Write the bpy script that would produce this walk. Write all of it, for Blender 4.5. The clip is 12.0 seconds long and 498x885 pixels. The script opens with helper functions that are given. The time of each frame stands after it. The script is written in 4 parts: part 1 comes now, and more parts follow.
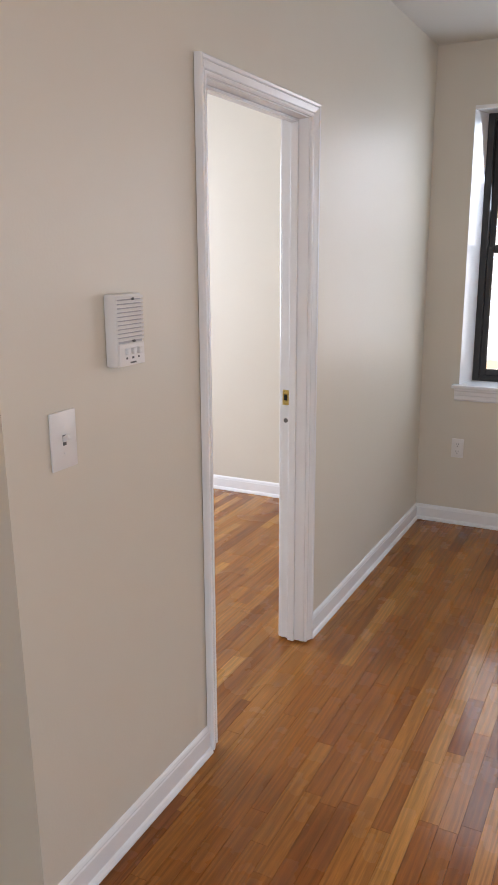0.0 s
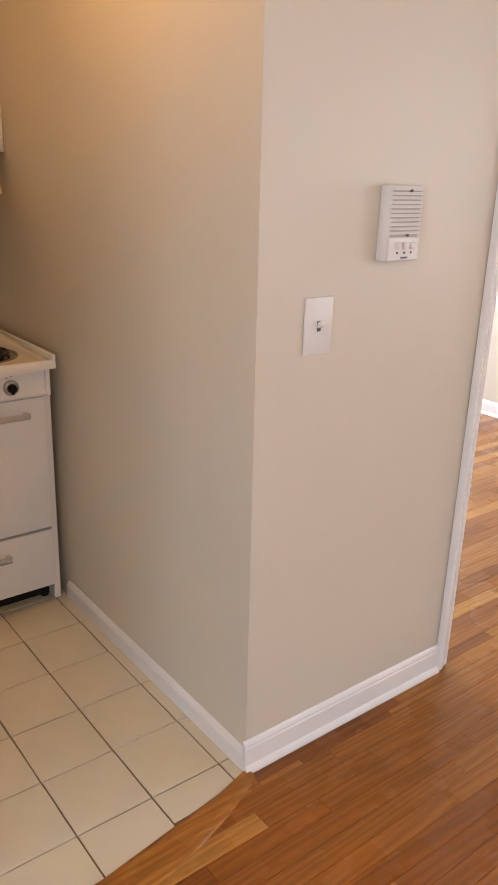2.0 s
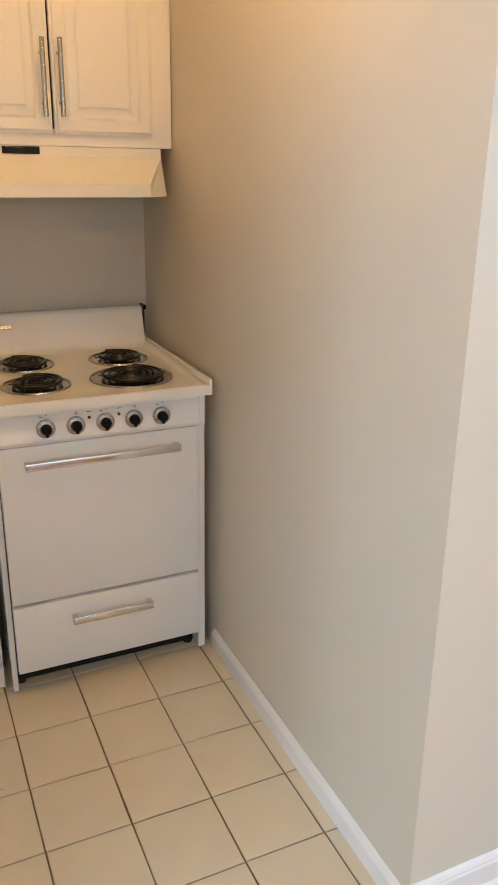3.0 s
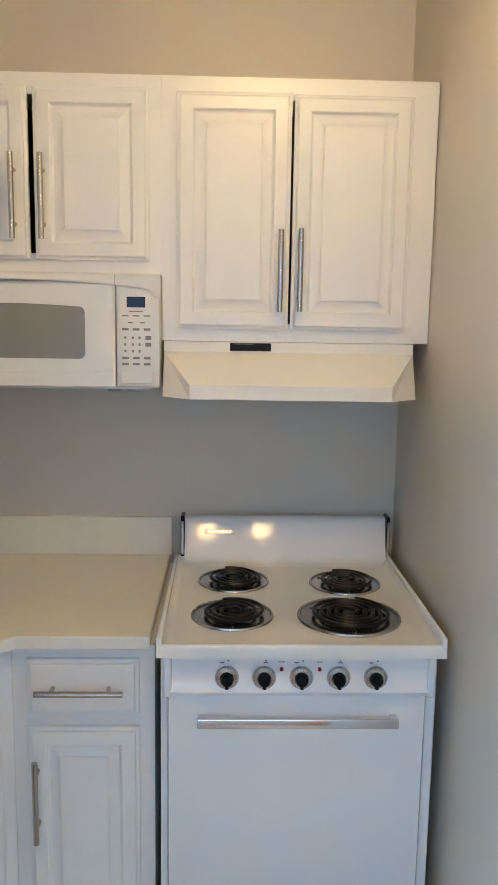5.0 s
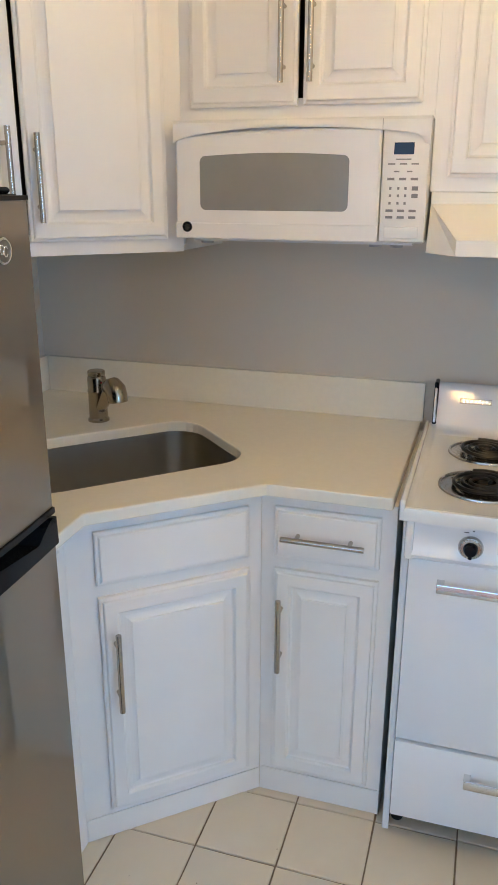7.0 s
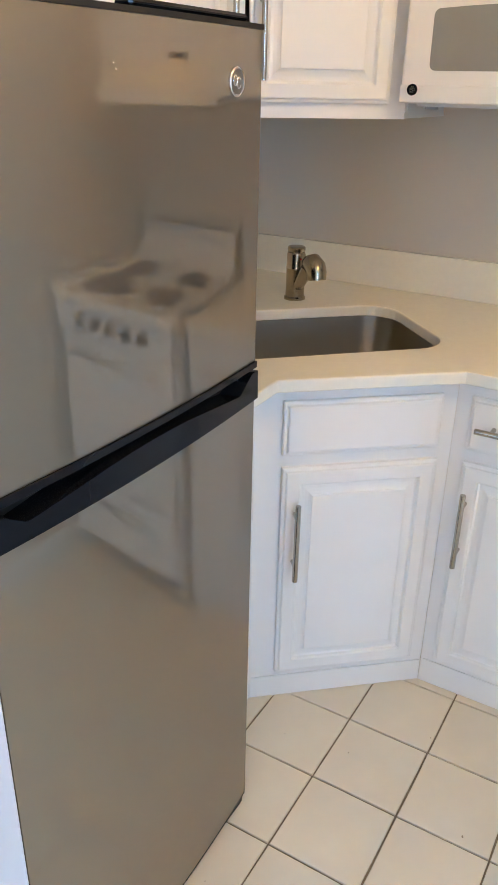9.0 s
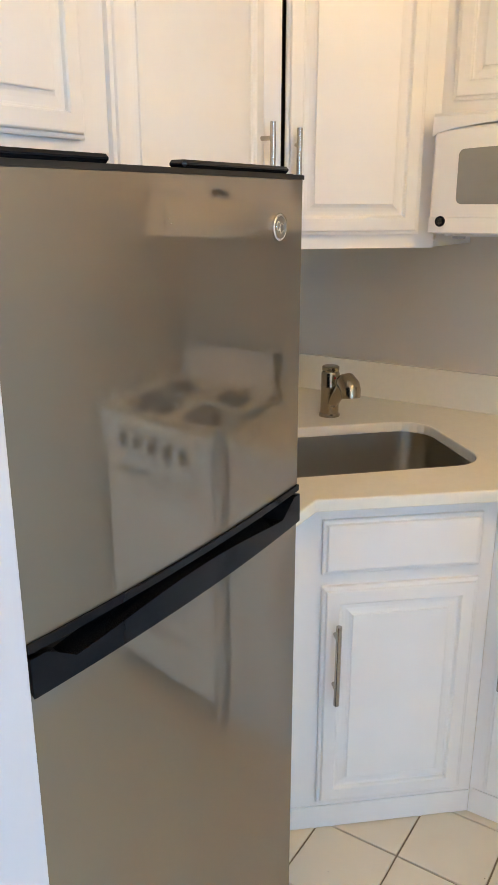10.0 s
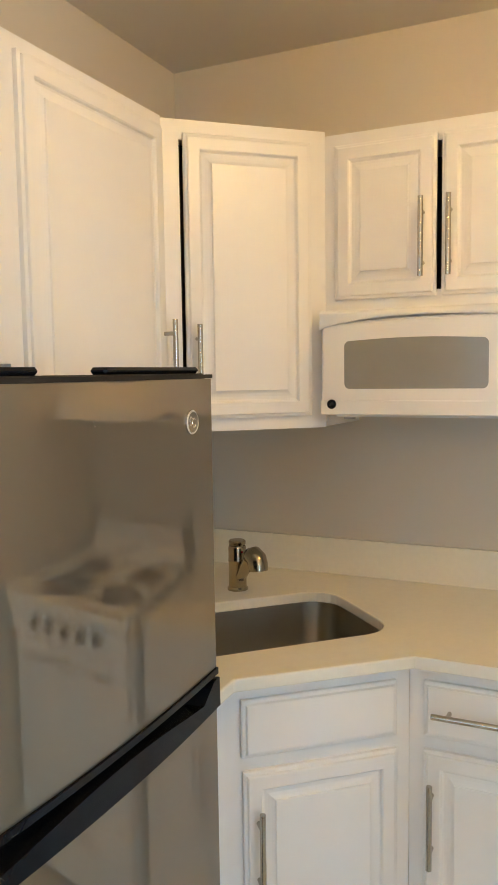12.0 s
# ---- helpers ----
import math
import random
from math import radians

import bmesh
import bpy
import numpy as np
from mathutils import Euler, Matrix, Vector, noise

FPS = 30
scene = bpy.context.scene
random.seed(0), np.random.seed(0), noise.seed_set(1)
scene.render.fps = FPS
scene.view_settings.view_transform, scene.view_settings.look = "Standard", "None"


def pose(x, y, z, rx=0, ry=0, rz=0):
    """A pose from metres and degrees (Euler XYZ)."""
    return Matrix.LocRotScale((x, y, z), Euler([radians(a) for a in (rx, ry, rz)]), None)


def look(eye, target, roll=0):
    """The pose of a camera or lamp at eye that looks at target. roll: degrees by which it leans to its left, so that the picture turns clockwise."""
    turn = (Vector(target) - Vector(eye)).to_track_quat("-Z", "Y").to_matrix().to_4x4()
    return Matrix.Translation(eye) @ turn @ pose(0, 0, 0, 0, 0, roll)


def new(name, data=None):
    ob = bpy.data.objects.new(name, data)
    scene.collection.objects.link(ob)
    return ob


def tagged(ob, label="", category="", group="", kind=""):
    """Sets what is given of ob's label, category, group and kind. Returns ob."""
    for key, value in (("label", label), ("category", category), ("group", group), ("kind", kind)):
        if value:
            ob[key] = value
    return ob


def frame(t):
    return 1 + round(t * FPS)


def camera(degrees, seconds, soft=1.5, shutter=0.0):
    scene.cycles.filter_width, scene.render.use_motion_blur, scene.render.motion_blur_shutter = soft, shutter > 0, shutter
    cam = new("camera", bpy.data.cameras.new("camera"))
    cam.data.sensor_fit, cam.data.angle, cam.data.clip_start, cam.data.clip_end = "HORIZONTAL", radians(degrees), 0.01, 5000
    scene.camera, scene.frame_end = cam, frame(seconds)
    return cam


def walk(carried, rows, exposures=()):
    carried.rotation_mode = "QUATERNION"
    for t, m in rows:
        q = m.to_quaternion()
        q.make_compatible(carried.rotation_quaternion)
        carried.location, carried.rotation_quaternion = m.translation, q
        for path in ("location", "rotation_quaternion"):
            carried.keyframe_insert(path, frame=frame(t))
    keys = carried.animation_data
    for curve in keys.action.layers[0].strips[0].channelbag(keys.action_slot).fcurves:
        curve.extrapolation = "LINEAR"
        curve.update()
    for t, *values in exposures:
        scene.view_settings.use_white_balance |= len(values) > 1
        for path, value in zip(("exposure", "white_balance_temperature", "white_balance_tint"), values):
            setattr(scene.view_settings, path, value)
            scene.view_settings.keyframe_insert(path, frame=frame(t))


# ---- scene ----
cam = camera(35.7, 12.0)
PATH = [
    (0, (1.135, -1.149, 1.592), (0.256, 0.583, 1.114), -0.3),
    (0.5, (1.204, -1.203, 1.576), (0.302, 0.503, 1.051), -0.7),
    (1, (1.337, -1.152, 1.553), (0.355, 0.504, 1.012), -0.9),
    (1.5, (1.43, -1.089, 1.543), (0.212, 0.39, 0.97), 2.8),
    (2, (1.303, -1.044, 1.52), (-0.182, 0.118, 0.855), 1.9),
    (2.5, (1.107, -0.948, 1.506), (-0.522, 0.001, 0.837), 0.5),
    (2.7, (1.045, -0.901, 1.505), (-0.62, -0.022, 0.831), 0.8),
    (4.3, (0.575, -0.631, 1.59), (-1.31, -0.184, 1.094), -0.0),
    (4.5, (0.55, -0.607, 1.587), (-1.374, -0.256, 1.173), 0.5),
    (5, (0.53, -0.51, 1.598), (-1.445, -0.45, 1.292), 0.9),
    (5.5, (0.521, -0.472, 1.601), (-1.44, -0.681, 1.271), -0.3),
    (6, (0.509, -0.478, 1.605), (-1.407, -0.898, 1.214), -1.0),
    (6.5, (0.505, -0.495, 1.584), (-1.367, -1.019, 1.114), -0.7),
    (6.7, (0.505, -0.503, 1.58), (-1.346, -1.035, 1.041), -0.4),
    (8.3, (0.524, -0.54, 1.479), (-1.097, -1.341, 0.625), 1.0),
    (8.5, (0.528, -0.546, 1.478), (-1.072, -1.389, 0.624), 1.2),
    (9, (0.529, -0.562, 1.478), (-1.033, -1.48, 0.63), 1.2),
    (9.5, (0.536, -0.576, 1.485), (-1.029, -1.558, 0.72), 0.9),
    (10, (0.545, -0.58, 1.512), (-1.06, -1.614, 0.917), -0.0),
    (10.5, (0.555, -0.58, 1.533), (-1.088, -1.641, 1.112), -1.0),
    (11, (0.574, -0.579, 1.552), (-1.105, -1.64, 1.321), -1.8),
    (11.5, (0.588, -0.581, 1.553), (-1.134, -1.592, 1.435), -1.9),
    (12, (0.596, -0.586, 1.552), (-1.21, -1.426, 1.372), -0.8),
]
EXPOSURE = [
    (0.0, -0.86, 17200, 24),
    (1.0, -0.86, 17200, 24),
    (1.5, -0.76, 18000, 25),
    (2.0, -0.47, 21500, 28),
    (2.5, -0.17, 18500, 23),
    (4.4, 0.12, 7450, 1),
    (5.5, 0.07, 7150, 1),
    (6.5, 0.20, 7250, 2),
    (8.5, 0.74, 7200, 5),
    (9.5, 0.72, 8300, 6),
    (10.5, 0.55, 7900, 2),
    (11.2, 0.46, 8600, 2),
    (12.0, 0.40, 9900, 3),
]
walk(cam, [(t, look(eye, target, roll)) for t, eye, target, roll in PATH], EXPOSURE)

# ---- world and light ----
world = bpy.data.worlds.new("world")
scene.world = world
world.use_nodes = True
wn = world.node_tree
sky = wn.nodes.new("ShaderNodeTexSky")
sky.sky_type, sky.sun_disc = "NISHITA", False
sky.sun_elevation, sky.sun_rotation = radians(75), radians(214)
wn.links.new(sky.outputs[0], wn.nodes["Background"].inputs[0])
wn.nodes["Background"].inputs[1].default_value = 0.15
sun = new("sun", bpy.data.lights.new("sun", "SUN"))
sun.data.energy, sun.data.angle, sun.data.color = 5.0, radians(0.5), (1.0, 0.95, 0.88)
sun.matrix_world = look((-2, -3.2, 14), (0, 0, 0))


def area_light(name, m, w, h, watts, color):
    ob = new(name, bpy.data.lights.new(name, "AREA"))
    ob.data.shape, ob.data.size, ob.data.size_y = "RECTANGLE", w, h
    ob.data.energy, ob.data.color = watts, color
    ob.matrix_world = m
    return ob


def bulb_light(name, at, watts, color, r):
    ob = new(name, bpy.data.lights.new(name, "POINT"))
    ob.data.energy, ob.data.color, ob.data.shadow_soft_size = watts, color, r
    ob.location = at
    return ob


DAY = (0.245, 0.495, 1.0)
WARM = (1.0, 0.68, 0.30)
area_light("daylight_fill", look((0.70, 3.575, 1.6), (0.25, 0, 0.5)), 0.90, 1.40, 46, DAY)
# this lamp and the next sit in unseen openings, added to light the room
area_light("daylight_fill", look((2.23, 3.45, 1.6), (1.9, 0, 1.0)), 0.84, 1.40, 34, DAY)
# made bluer to tint the partition end beside the refrigerator
area_light("daylight_fill", look((3.58, 3.45, 1.6), (2.6, 0, 0.9)), 0.84, 1.40, 64, (0.16, 0.44, 1.0))
area_light("daylight_fill", look((4.26, -1.35, 1.6), (0, -0.75, 1.1)), 3.5, 1.40, 52, DAY)
# added fill from an unseen south opening, brightens the kitchen's north wall
area_light("daylight_fill", look((2.3, -3.66, 1.6), (1.2, 0, 1.1)), 1.9, 1.40, 185, DAY)
# added lamp in an unseen west opening, so that the bedroom is lit
area_light("daylight_fill", look((-3.36, 1.9, 1.6), (0, 2.0, 1.3)), 1.3, 1.40, 350, (0.27, 0.50, 1.0))
for ly in (-0.26, -0.48):
    bulb_light("kitchen_bulb", (-0.45, ly, 2.40), 8.1, WARM, 0.035)
for ly in (-0.66, -0.21, 0.46):
    bulb_light("room_bulb", (2.4, ly, 2.44), 7.0, (1.0, 0.60, 0.27), 0.06)


# ---- materials ----
def material(name, base, rough=0.5, metal=0.0, var=0.06, scale=6.0, bump=0.0, bscale=200.0, coat=0.0, stretch=(1, 1, 1), rvar=0.06, spec=0.5):
    m = bpy.data.materials.new(name)
    m.use_nodes = True
    nt = m.node_tree
    b = nt.nodes["Principled BSDF"]
    b.inputs["Metallic"].default_value = metal
    b.inputs["Coat Weight"].default_value = coat
    b.inputs["Coat Roughness"].default_value = 0.08
    b.inputs["Specular IOR Level"].default_value = spec
    tc = nt.nodes.new("ShaderNodeTexCoord")
    mp = nt.nodes.new("ShaderNodeMapping")
    mp.inputs["Scale"].default_value = stretch
    nt.links.new(tc.outputs["Object"], mp.inputs[0])
    n1 = nt.nodes.new("ShaderNodeTexNoise")
    n1.inputs["Scale"].default_value, n1.inputs["Detail"].default_value = scale, 6
    nt.links.new(mp.outputs[0], n1.inputs["Vector"])
    cr = nt.nodes.new("ShaderNodeValToRGB")
    cr.color_ramp.elements[0].position, cr.color_ramp.elements[1].position = 0.3, 0.7
    cr.color_ramp.elements[0].color = (*[c * (1 - var) for c in base], 1)
    cr.color_ramp.elements[1].color = (*[min(1, c * (1 + var)) for c in base], 1)
    nt.links.new(n1.outputs["Fac"], cr.inputs[0])
    nt.links.new(cr.outputs[0], b.inputs["Base Color"])
    rr = nt.nodes.new("ShaderNodeMapRange")
    rr.inputs["To Min"].default_value, rr.inputs["To Max"].default_value = max(0.02, rough - rvar), rough + rvar
    nt.links.new(n1.outputs["Fac"], rr.inputs["Value"])
    nt.links.new(rr.outputs[0], b.inputs["Roughness"])
    if bump:
        n2 = nt.nodes.new("ShaderNodeTexNoise")
        n2.inputs["Scale"].default_value, n2.inputs["Detail"].default_value = bscale, 3
        nt.links.new(mp.outputs[0], n2.inputs["Vector"])
        bp = nt.nodes.new("ShaderNodeBump")
        bp.inputs["Strength"].default_value, bp.inputs["Distance"].default_value = bump, 0.002
        nt.links.new(n2.outputs["Fac"], bp.inputs["Height"])
        nt.links.new(bp.outputs[0], b.inputs["Normal"])
    return m


def oak(name, island):
    m = bpy.data.materials.new(name)
    m.use_nodes = True
    nt = m.node_tree
    L, N = nt.links.new, nt.nodes.new
    b = nt.nodes["Principled BSDF"]
    b.inputs["Coat Weight"].default_value, b.inputs["Coat Roughness"].default_value = 0.30, 0.10
    b.inputs["Specular IOR Level"].default_value = 0.2
    tc = N("ShaderNodeTexCoord")
    if island:
        rnd = N("ShaderNodeNewGeometry").outputs["Random Per Island"]
    else:
        rnd = N("ShaderNodeObjectInfo").outputs["Random"]
    off = N("ShaderNodeVectorMath")
    off.operation = "SCALE"
    off.inputs[0].default_value = (37.0, 91.0, 13.0)
    L(rnd, off.inputs["Scale"])
    add = N("ShaderNodeVectorMath")
    L(tc.outputs["Object"], add.inputs[0])
    L(off.outputs[0], add.inputs[1])
    mp = N("ShaderNodeMapping")
    mp.inputs["Scale"].default_value = (1, 0.055, 1)
    L(add.outputs[0], mp.inputs[0])
    # cathedral figure: warped bands along the board
    wav = N("ShaderNodeTexWave")
    wav.bands_direction = "X"
    wav.inputs["Scale"].default_value, wav.inputs["Distortion"].default_value = 13, 16
    wav.inputs["Detail"].default_value, wav.inputs["Detail Scale"].default_value = 2, 1.0
    L(mp.outputs[0], wav.inputs["Vector"])
    fine = N("ShaderNodeTexNoise")
    fine.inputs["Scale"].default_value, fine.inputs["Detail"].default_value = 260, 4
    L(mp.outputs[0], fine.inputs["Vector"])
    tone = N("ShaderNodeValToRGB")
    tone.color_ramp.interpolation = "LINEAR"
    e = tone.color_ramp.elements
    e[0].position, e[0].color = 0.0, (0.27, 0.070, 0.014, 1)
    e[1].position, e[1].color = 1.0, (0.60, 0.245, 0.070, 1)
    for p, c in ((0.18, (0.36, 0.101, 0.021, 1)), (0.55, (0.41, 0.124, 0.026, 1)), (0.85, (0.47, 0.160, 0.037, 1))):
        k = e.new(p)
        k.color = c
    L(rnd, tone.inputs[0])
    g1 = N("ShaderNodeMapRange")
    g1.inputs["From Min"].default_value, g1.inputs["From Max"].default_value = 0.1, 0.9
    g1.inputs["To Min"].default_value, g1.inputs["To Max"].default_value = 0.80, 1.06
    L(wav.outputs["Fac"], g1.inputs["Value"])
    g2 = N("ShaderNodeMapRange")
    g2.inputs["From Min"].default_value, g2.inputs["From Max"].default_value = 0.3, 0.7
    g2.inputs["To Min"].default_value, g2.inputs["To Max"].default_value = 0.80, 1.10
    L(fine.outputs["Fac"], g2.inputs["Value"])
    mu = N("ShaderNodeMath")
    mu.operation = "MULTIPLY"
    L(g1.outputs[0], mu.inputs[0])
    L(g2.outputs[0], mu.inputs[1])
    sc = N("ShaderNodeVectorMath")
    sc.operation = "SCALE"
    L(tone.outputs[0], sc.inputs[0])
    L(mu.outputs[0], sc.inputs["Scale"])
    L(sc.outputs[0], b.inputs["Base Color"])
    wear = N("ShaderNodeTexNoise")
    wear.inputs["Scale"].default_value, wear.inputs["Detail"].default_value = 3, 5
    L(tc.outputs["Object"], wear.inputs["Vector"])
    rr = N("ShaderNodeMapRange")
    rr.inputs["To Min"].default_value, rr.inputs["To Max"].default_value = 0.20, 0.34
    L(wear.outputs["Fac"], rr.inputs["Value"])
    L(rr.outputs[0], b.inputs["Roughness"])
    bp = N("ShaderNodeBump")
    bp.inputs["Strength"].default_value, bp.inputs["Distance"].default_value = 0.12, 0.001
    L(fine.outputs["Fac"], bp.inputs["Height"])
    L(bp.outputs[0], b.inputs["Normal"])
    return m


def haze(name):
    """Overexposed daylight outside: pale blocks of white and light blue."""
    m = bpy.data.materials.new(name)
    m.use_nodes = True
    nt = m.node_tree
    b = nt.nodes["Principled BSDF"]
    tc, mp, no, cr = (nt.nodes.new("ShaderNode" + k) for k in ("TexCoord", "Mapping", "TexVoronoi", "ValToRGB"))
    mp.inputs["Scale"].default_value = (0.12, 1, 0.45)
    nt.links.new(tc.outputs["Object"], mp.inputs[0])
    nt.links.new(mp.outputs[0], no.inputs["Vector"])
    no.distance, no.inputs["Scale"].default_value = "CHEBYCHEV", 1.0
    e = cr.color_ramp.elements
    e[0].position, e[0].color = 0.2, (0.42, 0.66, 1.0, 1)
    e[1].position, e[1].color = 0.45, (0.95, 0.98, 1.0, 1)
    sep = nt.nodes.new("ShaderNodeSeparateColor")
    nt.links.new(no.outputs["Color"], sep.inputs[0])
    nt.links.new(sep.outputs[0], cr.inputs[0])
    nt.links.new(cr.outputs[0], b.inputs["Emission Color"])
    b.inputs["Emission Strength"].default_value = 2.6
    return m


def clear_glass(name):
    m = bpy.data.materials.new(name)
    m.use_nodes = True
    b = m.node_tree.nodes["Principled BSDF"]
    b.inputs["Transmission Weight"].default_value, b.inputs["Roughness"].default_value, b.inputs["IOR"].default_value = 1.0, 0.0, 1.02
    return m


PAINT = material("wall_paint", (0.665, 0.605, 0.515), 0.42, var=0.015, scale=2.5, bump=0.12, bscale=120)
CEIL = material("ceiling_paint", (0.68, 0.65, 0.60), 0.7, var=0.02, scale=2.0, bump=0.1, bscale=90)
TRIM = material("gloss_trim_paint", (0.80, 0.80, 0.80), 0.2, var=0.02, scale=9, bump=0.10, bscale=35, rvar=0.03)
CAB = material("cabinet_paint", (0.80, 0.79, 0.77), 0.30, var=0.015, scale=8, bump=0.04, bscale=60, rvar=0.04)
# near black: shade inside the white cabinets, put into a colour
CAB_SHADE = material("cabinet_inside_shade", (0.05, 0.045, 0.04), 0.8)
COUNTER = material("quartz_counter", (0.80, 0.772, 0.68), 0.22, var=0.016, scale=60, rvar=0.03)
ENDP = material("partition_end_paint", (0.55, 0.56, 0.58), 0.35, var=0.02, scale=6, bump=0.1, bscale=60)
STEEL = material("brushed_steel", (0.50, 0.48, 0.45), 0.25, 1.0, var=0.05, scale=14, bump=0.05, bscale=90, stretch=(1, 1, 12))
SINK = material("sink_steel", (0.40, 0.375, 0.325), 0.28, 1.0, var=0.02, scale=5, rvar=0.02)
NICKEL = material("satin_nickel", (0.46, 0.42, 0.37), 0.25, 1.0, var=0.02, scale=60, rvar=0.01)
BRONZE = material("brushed_nickel_faucet", (0.38, 0.325, 0.25), 0.20, 1.0, var=0.02, scale=30, rvar=0.01)
CHROME = material("chrome", (0.72, 0.72, 0.72), 0.16, 1.0, var=0.01, scale=20, rvar=0.01)
ENAMEL = material("white_enamel", (0.78, 0.79, 0.80), 0.07, var=0.015, scale=5, rvar=0.015, coat=0.3)
ENAMEL_TOP = material("ivory_enamel", (0.77, 0.775, 0.75), 0.14, var=0.03, scale=5, rvar=0.04, coat=0.2)
HOODW = material("hood_enamel", (0.80, 0.78, 0.73), 0.36, var=0.012, scale=7, rvar=0.01)
PLASTIC = material("white_plastic", (0.77, 0.76, 0.74), 0.33, var=0.015, scale=10)
PLATE = material("plate_plastic", (0.74, 0.72, 0.70), 0.32, var=0.015, scale=10)
BLACKP = material("black_plastic", (0.006, 0.007, 0.009), 0.12, var=0.1, scale=12, spec=0.14)
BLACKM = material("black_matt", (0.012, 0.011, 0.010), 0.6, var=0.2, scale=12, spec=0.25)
BLACKF = material("black_window_metal", (0.018, 0.018, 0.02), 0.32, var=0.2, scale=12)
PAN = material("drip_pan", (0.006, 0.0055, 0.005), 0.07, 0.0, var=0.15, scale=18, rvar=0.03, spec=0.22)
COIL = material("burner_coil", (0.010, 0.009, 0.008), 0.32, 0.0, var=0.3, scale=30, spec=0.28)
MESHW = material("microwave_window", (0.245, 0.25, 0.24), 0.14, var=0.03, scale=10, spec=0.3)
DISPLAY = material("dark_blue_display", (0.02, 0.035, 0.07), 0.2, var=0.05, spec=0.15)
MARK = material("dark_grey_print", (0.10, 0.10, 0.10), 0.5)
KEYG = material("grey_key_print", (0.23, 0.23, 0.23), 0.5)
MARKL = material("light_grey_print", (0.42, 0.42, 0.42), 0.5)
REDL = material("red_lens", (0.25, 0.01, 0.012), 0.15)
BRASS = material("brass", (0.60, 0.42, 0.16), 0.28, 1.0, var=0.1, scale=30)
TILE = material("ivory_ceramic_tile", (0.69, 0.625, 0.50), 0.22, var=0.035, scale=7, bump=0.06, bscale=30, rvar=0.06)
def speckle(m, scale, rim, color):
    """Sparse dark specks of dirt over a finished surface."""
    nt = m.node_tree
    b = nt.nodes["Principled BSDF"]
    base = b.inputs["Base Color"].links[0].from_socket
    info, tc = nt.nodes.new("ShaderNodeObjectInfo"), nt.nodes.new("ShaderNodeTexCoord")
    add = nt.nodes.new("ShaderNodeVectorMath")
    off = nt.nodes.new("ShaderNodeVectorMath")
    off.operation = "SCALE"
    off.inputs[0].default_value = (17.0, 41.0, 5.0)
    nt.links.new(info.outputs["Random"], off.inputs["Scale"])
    nt.links.new(tc.outputs["Object"], add.inputs[0])
    nt.links.new(off.outputs[0], add.inputs[1])
    n = nt.nodes.new("ShaderNodeTexNoise")
    n.inputs["Scale"].default_value, n.inputs["Detail"].default_value, n.inputs["Roughness"].default_value = scale, 5, 0.6
    nt.links.new(add.outputs[0], n.inputs["Vector"])
    mr = nt.nodes.new("ShaderNodeMapRange")
    mr.inputs["From Min"].default_value, mr.inputs["From Max"].default_value = rim, rim + 0.02
    nt.links.new(n.outputs["Fac"], mr.inputs["Value"])
    mx = nt.nodes.new("ShaderNodeMixRGB")
    mx.inputs[2].default_value = (*color, 1)
    nt.links.new(mr.outputs[0], mx.inputs[0])
    nt.links.new(base, mx.inputs[1])
    nt.links.new(mx.outputs[0], b.inputs["Base Color"])


speckle(TILE, 28, 0.725, (0.20, 0.15, 0.10))
GROUT = material("brown_grout", (0.19, 0.142, 0.09), 0.85, var=0.3, scale=30, bump=0.4, bscale=150)
SUB = material("dark_subfloor", (0.05, 0.025, 0.012), 0.8)
BOARD = oak("oak_board", False)
BOARDS = oak("oak_boards_joined", True)


def satin_steel(name, sharp, hazy, share):
    """Lacquered steel: a clear mirror layer mixed with a broad brushed sheen."""
    m = material(name, sharp, 0.022, 1.0, var=0.02, scale=3, bump=0.006, bscale=5, stretch=(1, 1, 0.3), rvar=0.004)
    nt = m.node_tree
    b2, mix = nt.nodes.new("ShaderNodeBsdfPrincipled"), nt.nodes.new("ShaderNodeMixShader")
    b2.inputs["Base Color"].default_value = (*hazy, 1)
    b2.inputs["Metallic"].default_value, b2.inputs["Roughness"].default_value = 0.8, 0.42
    mix.inputs[0].default_value = share
    nt.links.new(nt.nodes["Principled BSDF"].outputs[0], mix.inputs[1])
    nt.links.new(b2.outputs[0], mix.inputs[2])
    nt.links.new(mix.outputs[0], nt.nodes["Material Output"].inputs["Surface"])
    return m


FRIDGE = satin_steel("fridge_steel", (0.50, 0.455, 0.39), (0.225, 0.192, 0.15), 0.62)
EMBLEM = material("dull_emblem_metal", (0.20, 0.185, 0.16), 0.4, 0.7, var=0.05, scale=60)
GLASS = clear_glass("window_glass")
HAZE = haze("hazy_daylight")
GROUND = material("asphalt", (0.06, 0.06, 0.06), 0.9, var=0.2, scale=0.5)


# ---- building helpers ----
def box(bm, lo, hi, bevel=0.0, seg=1):
    lo, hi = Vector(lo), Vector(hi)
    c, s = (lo + hi) / 2, hi - lo
    r = bmesh.ops.create_cube(bm, size=1, matrix=Matrix.Translation(c) @ Matrix.Diagonal((*s, 1)))
    if bevel:
        es = list({e for v in r["verts"] for e in v.link_edges})
        bmesh.ops.bevel(bm, geom=es, offset=bevel, segments=seg, affect="EDGES", profile=0.5)
    return bm


def cyl(bm, a, b, r, r2=None, n=20):
    a, b = Vector(a), Vector(b)
    d = b - a
    m = Matrix.Translation((a + b) / 2) @ d.to_track_quat("Z", "Y").to_matrix().to_4x4()
    bmesh.ops.create_cone(bm, cap_ends=True, segments=n, radius1=r, radius2=r if r2 is None else r2, depth=d.length, matrix=m)
    return bm


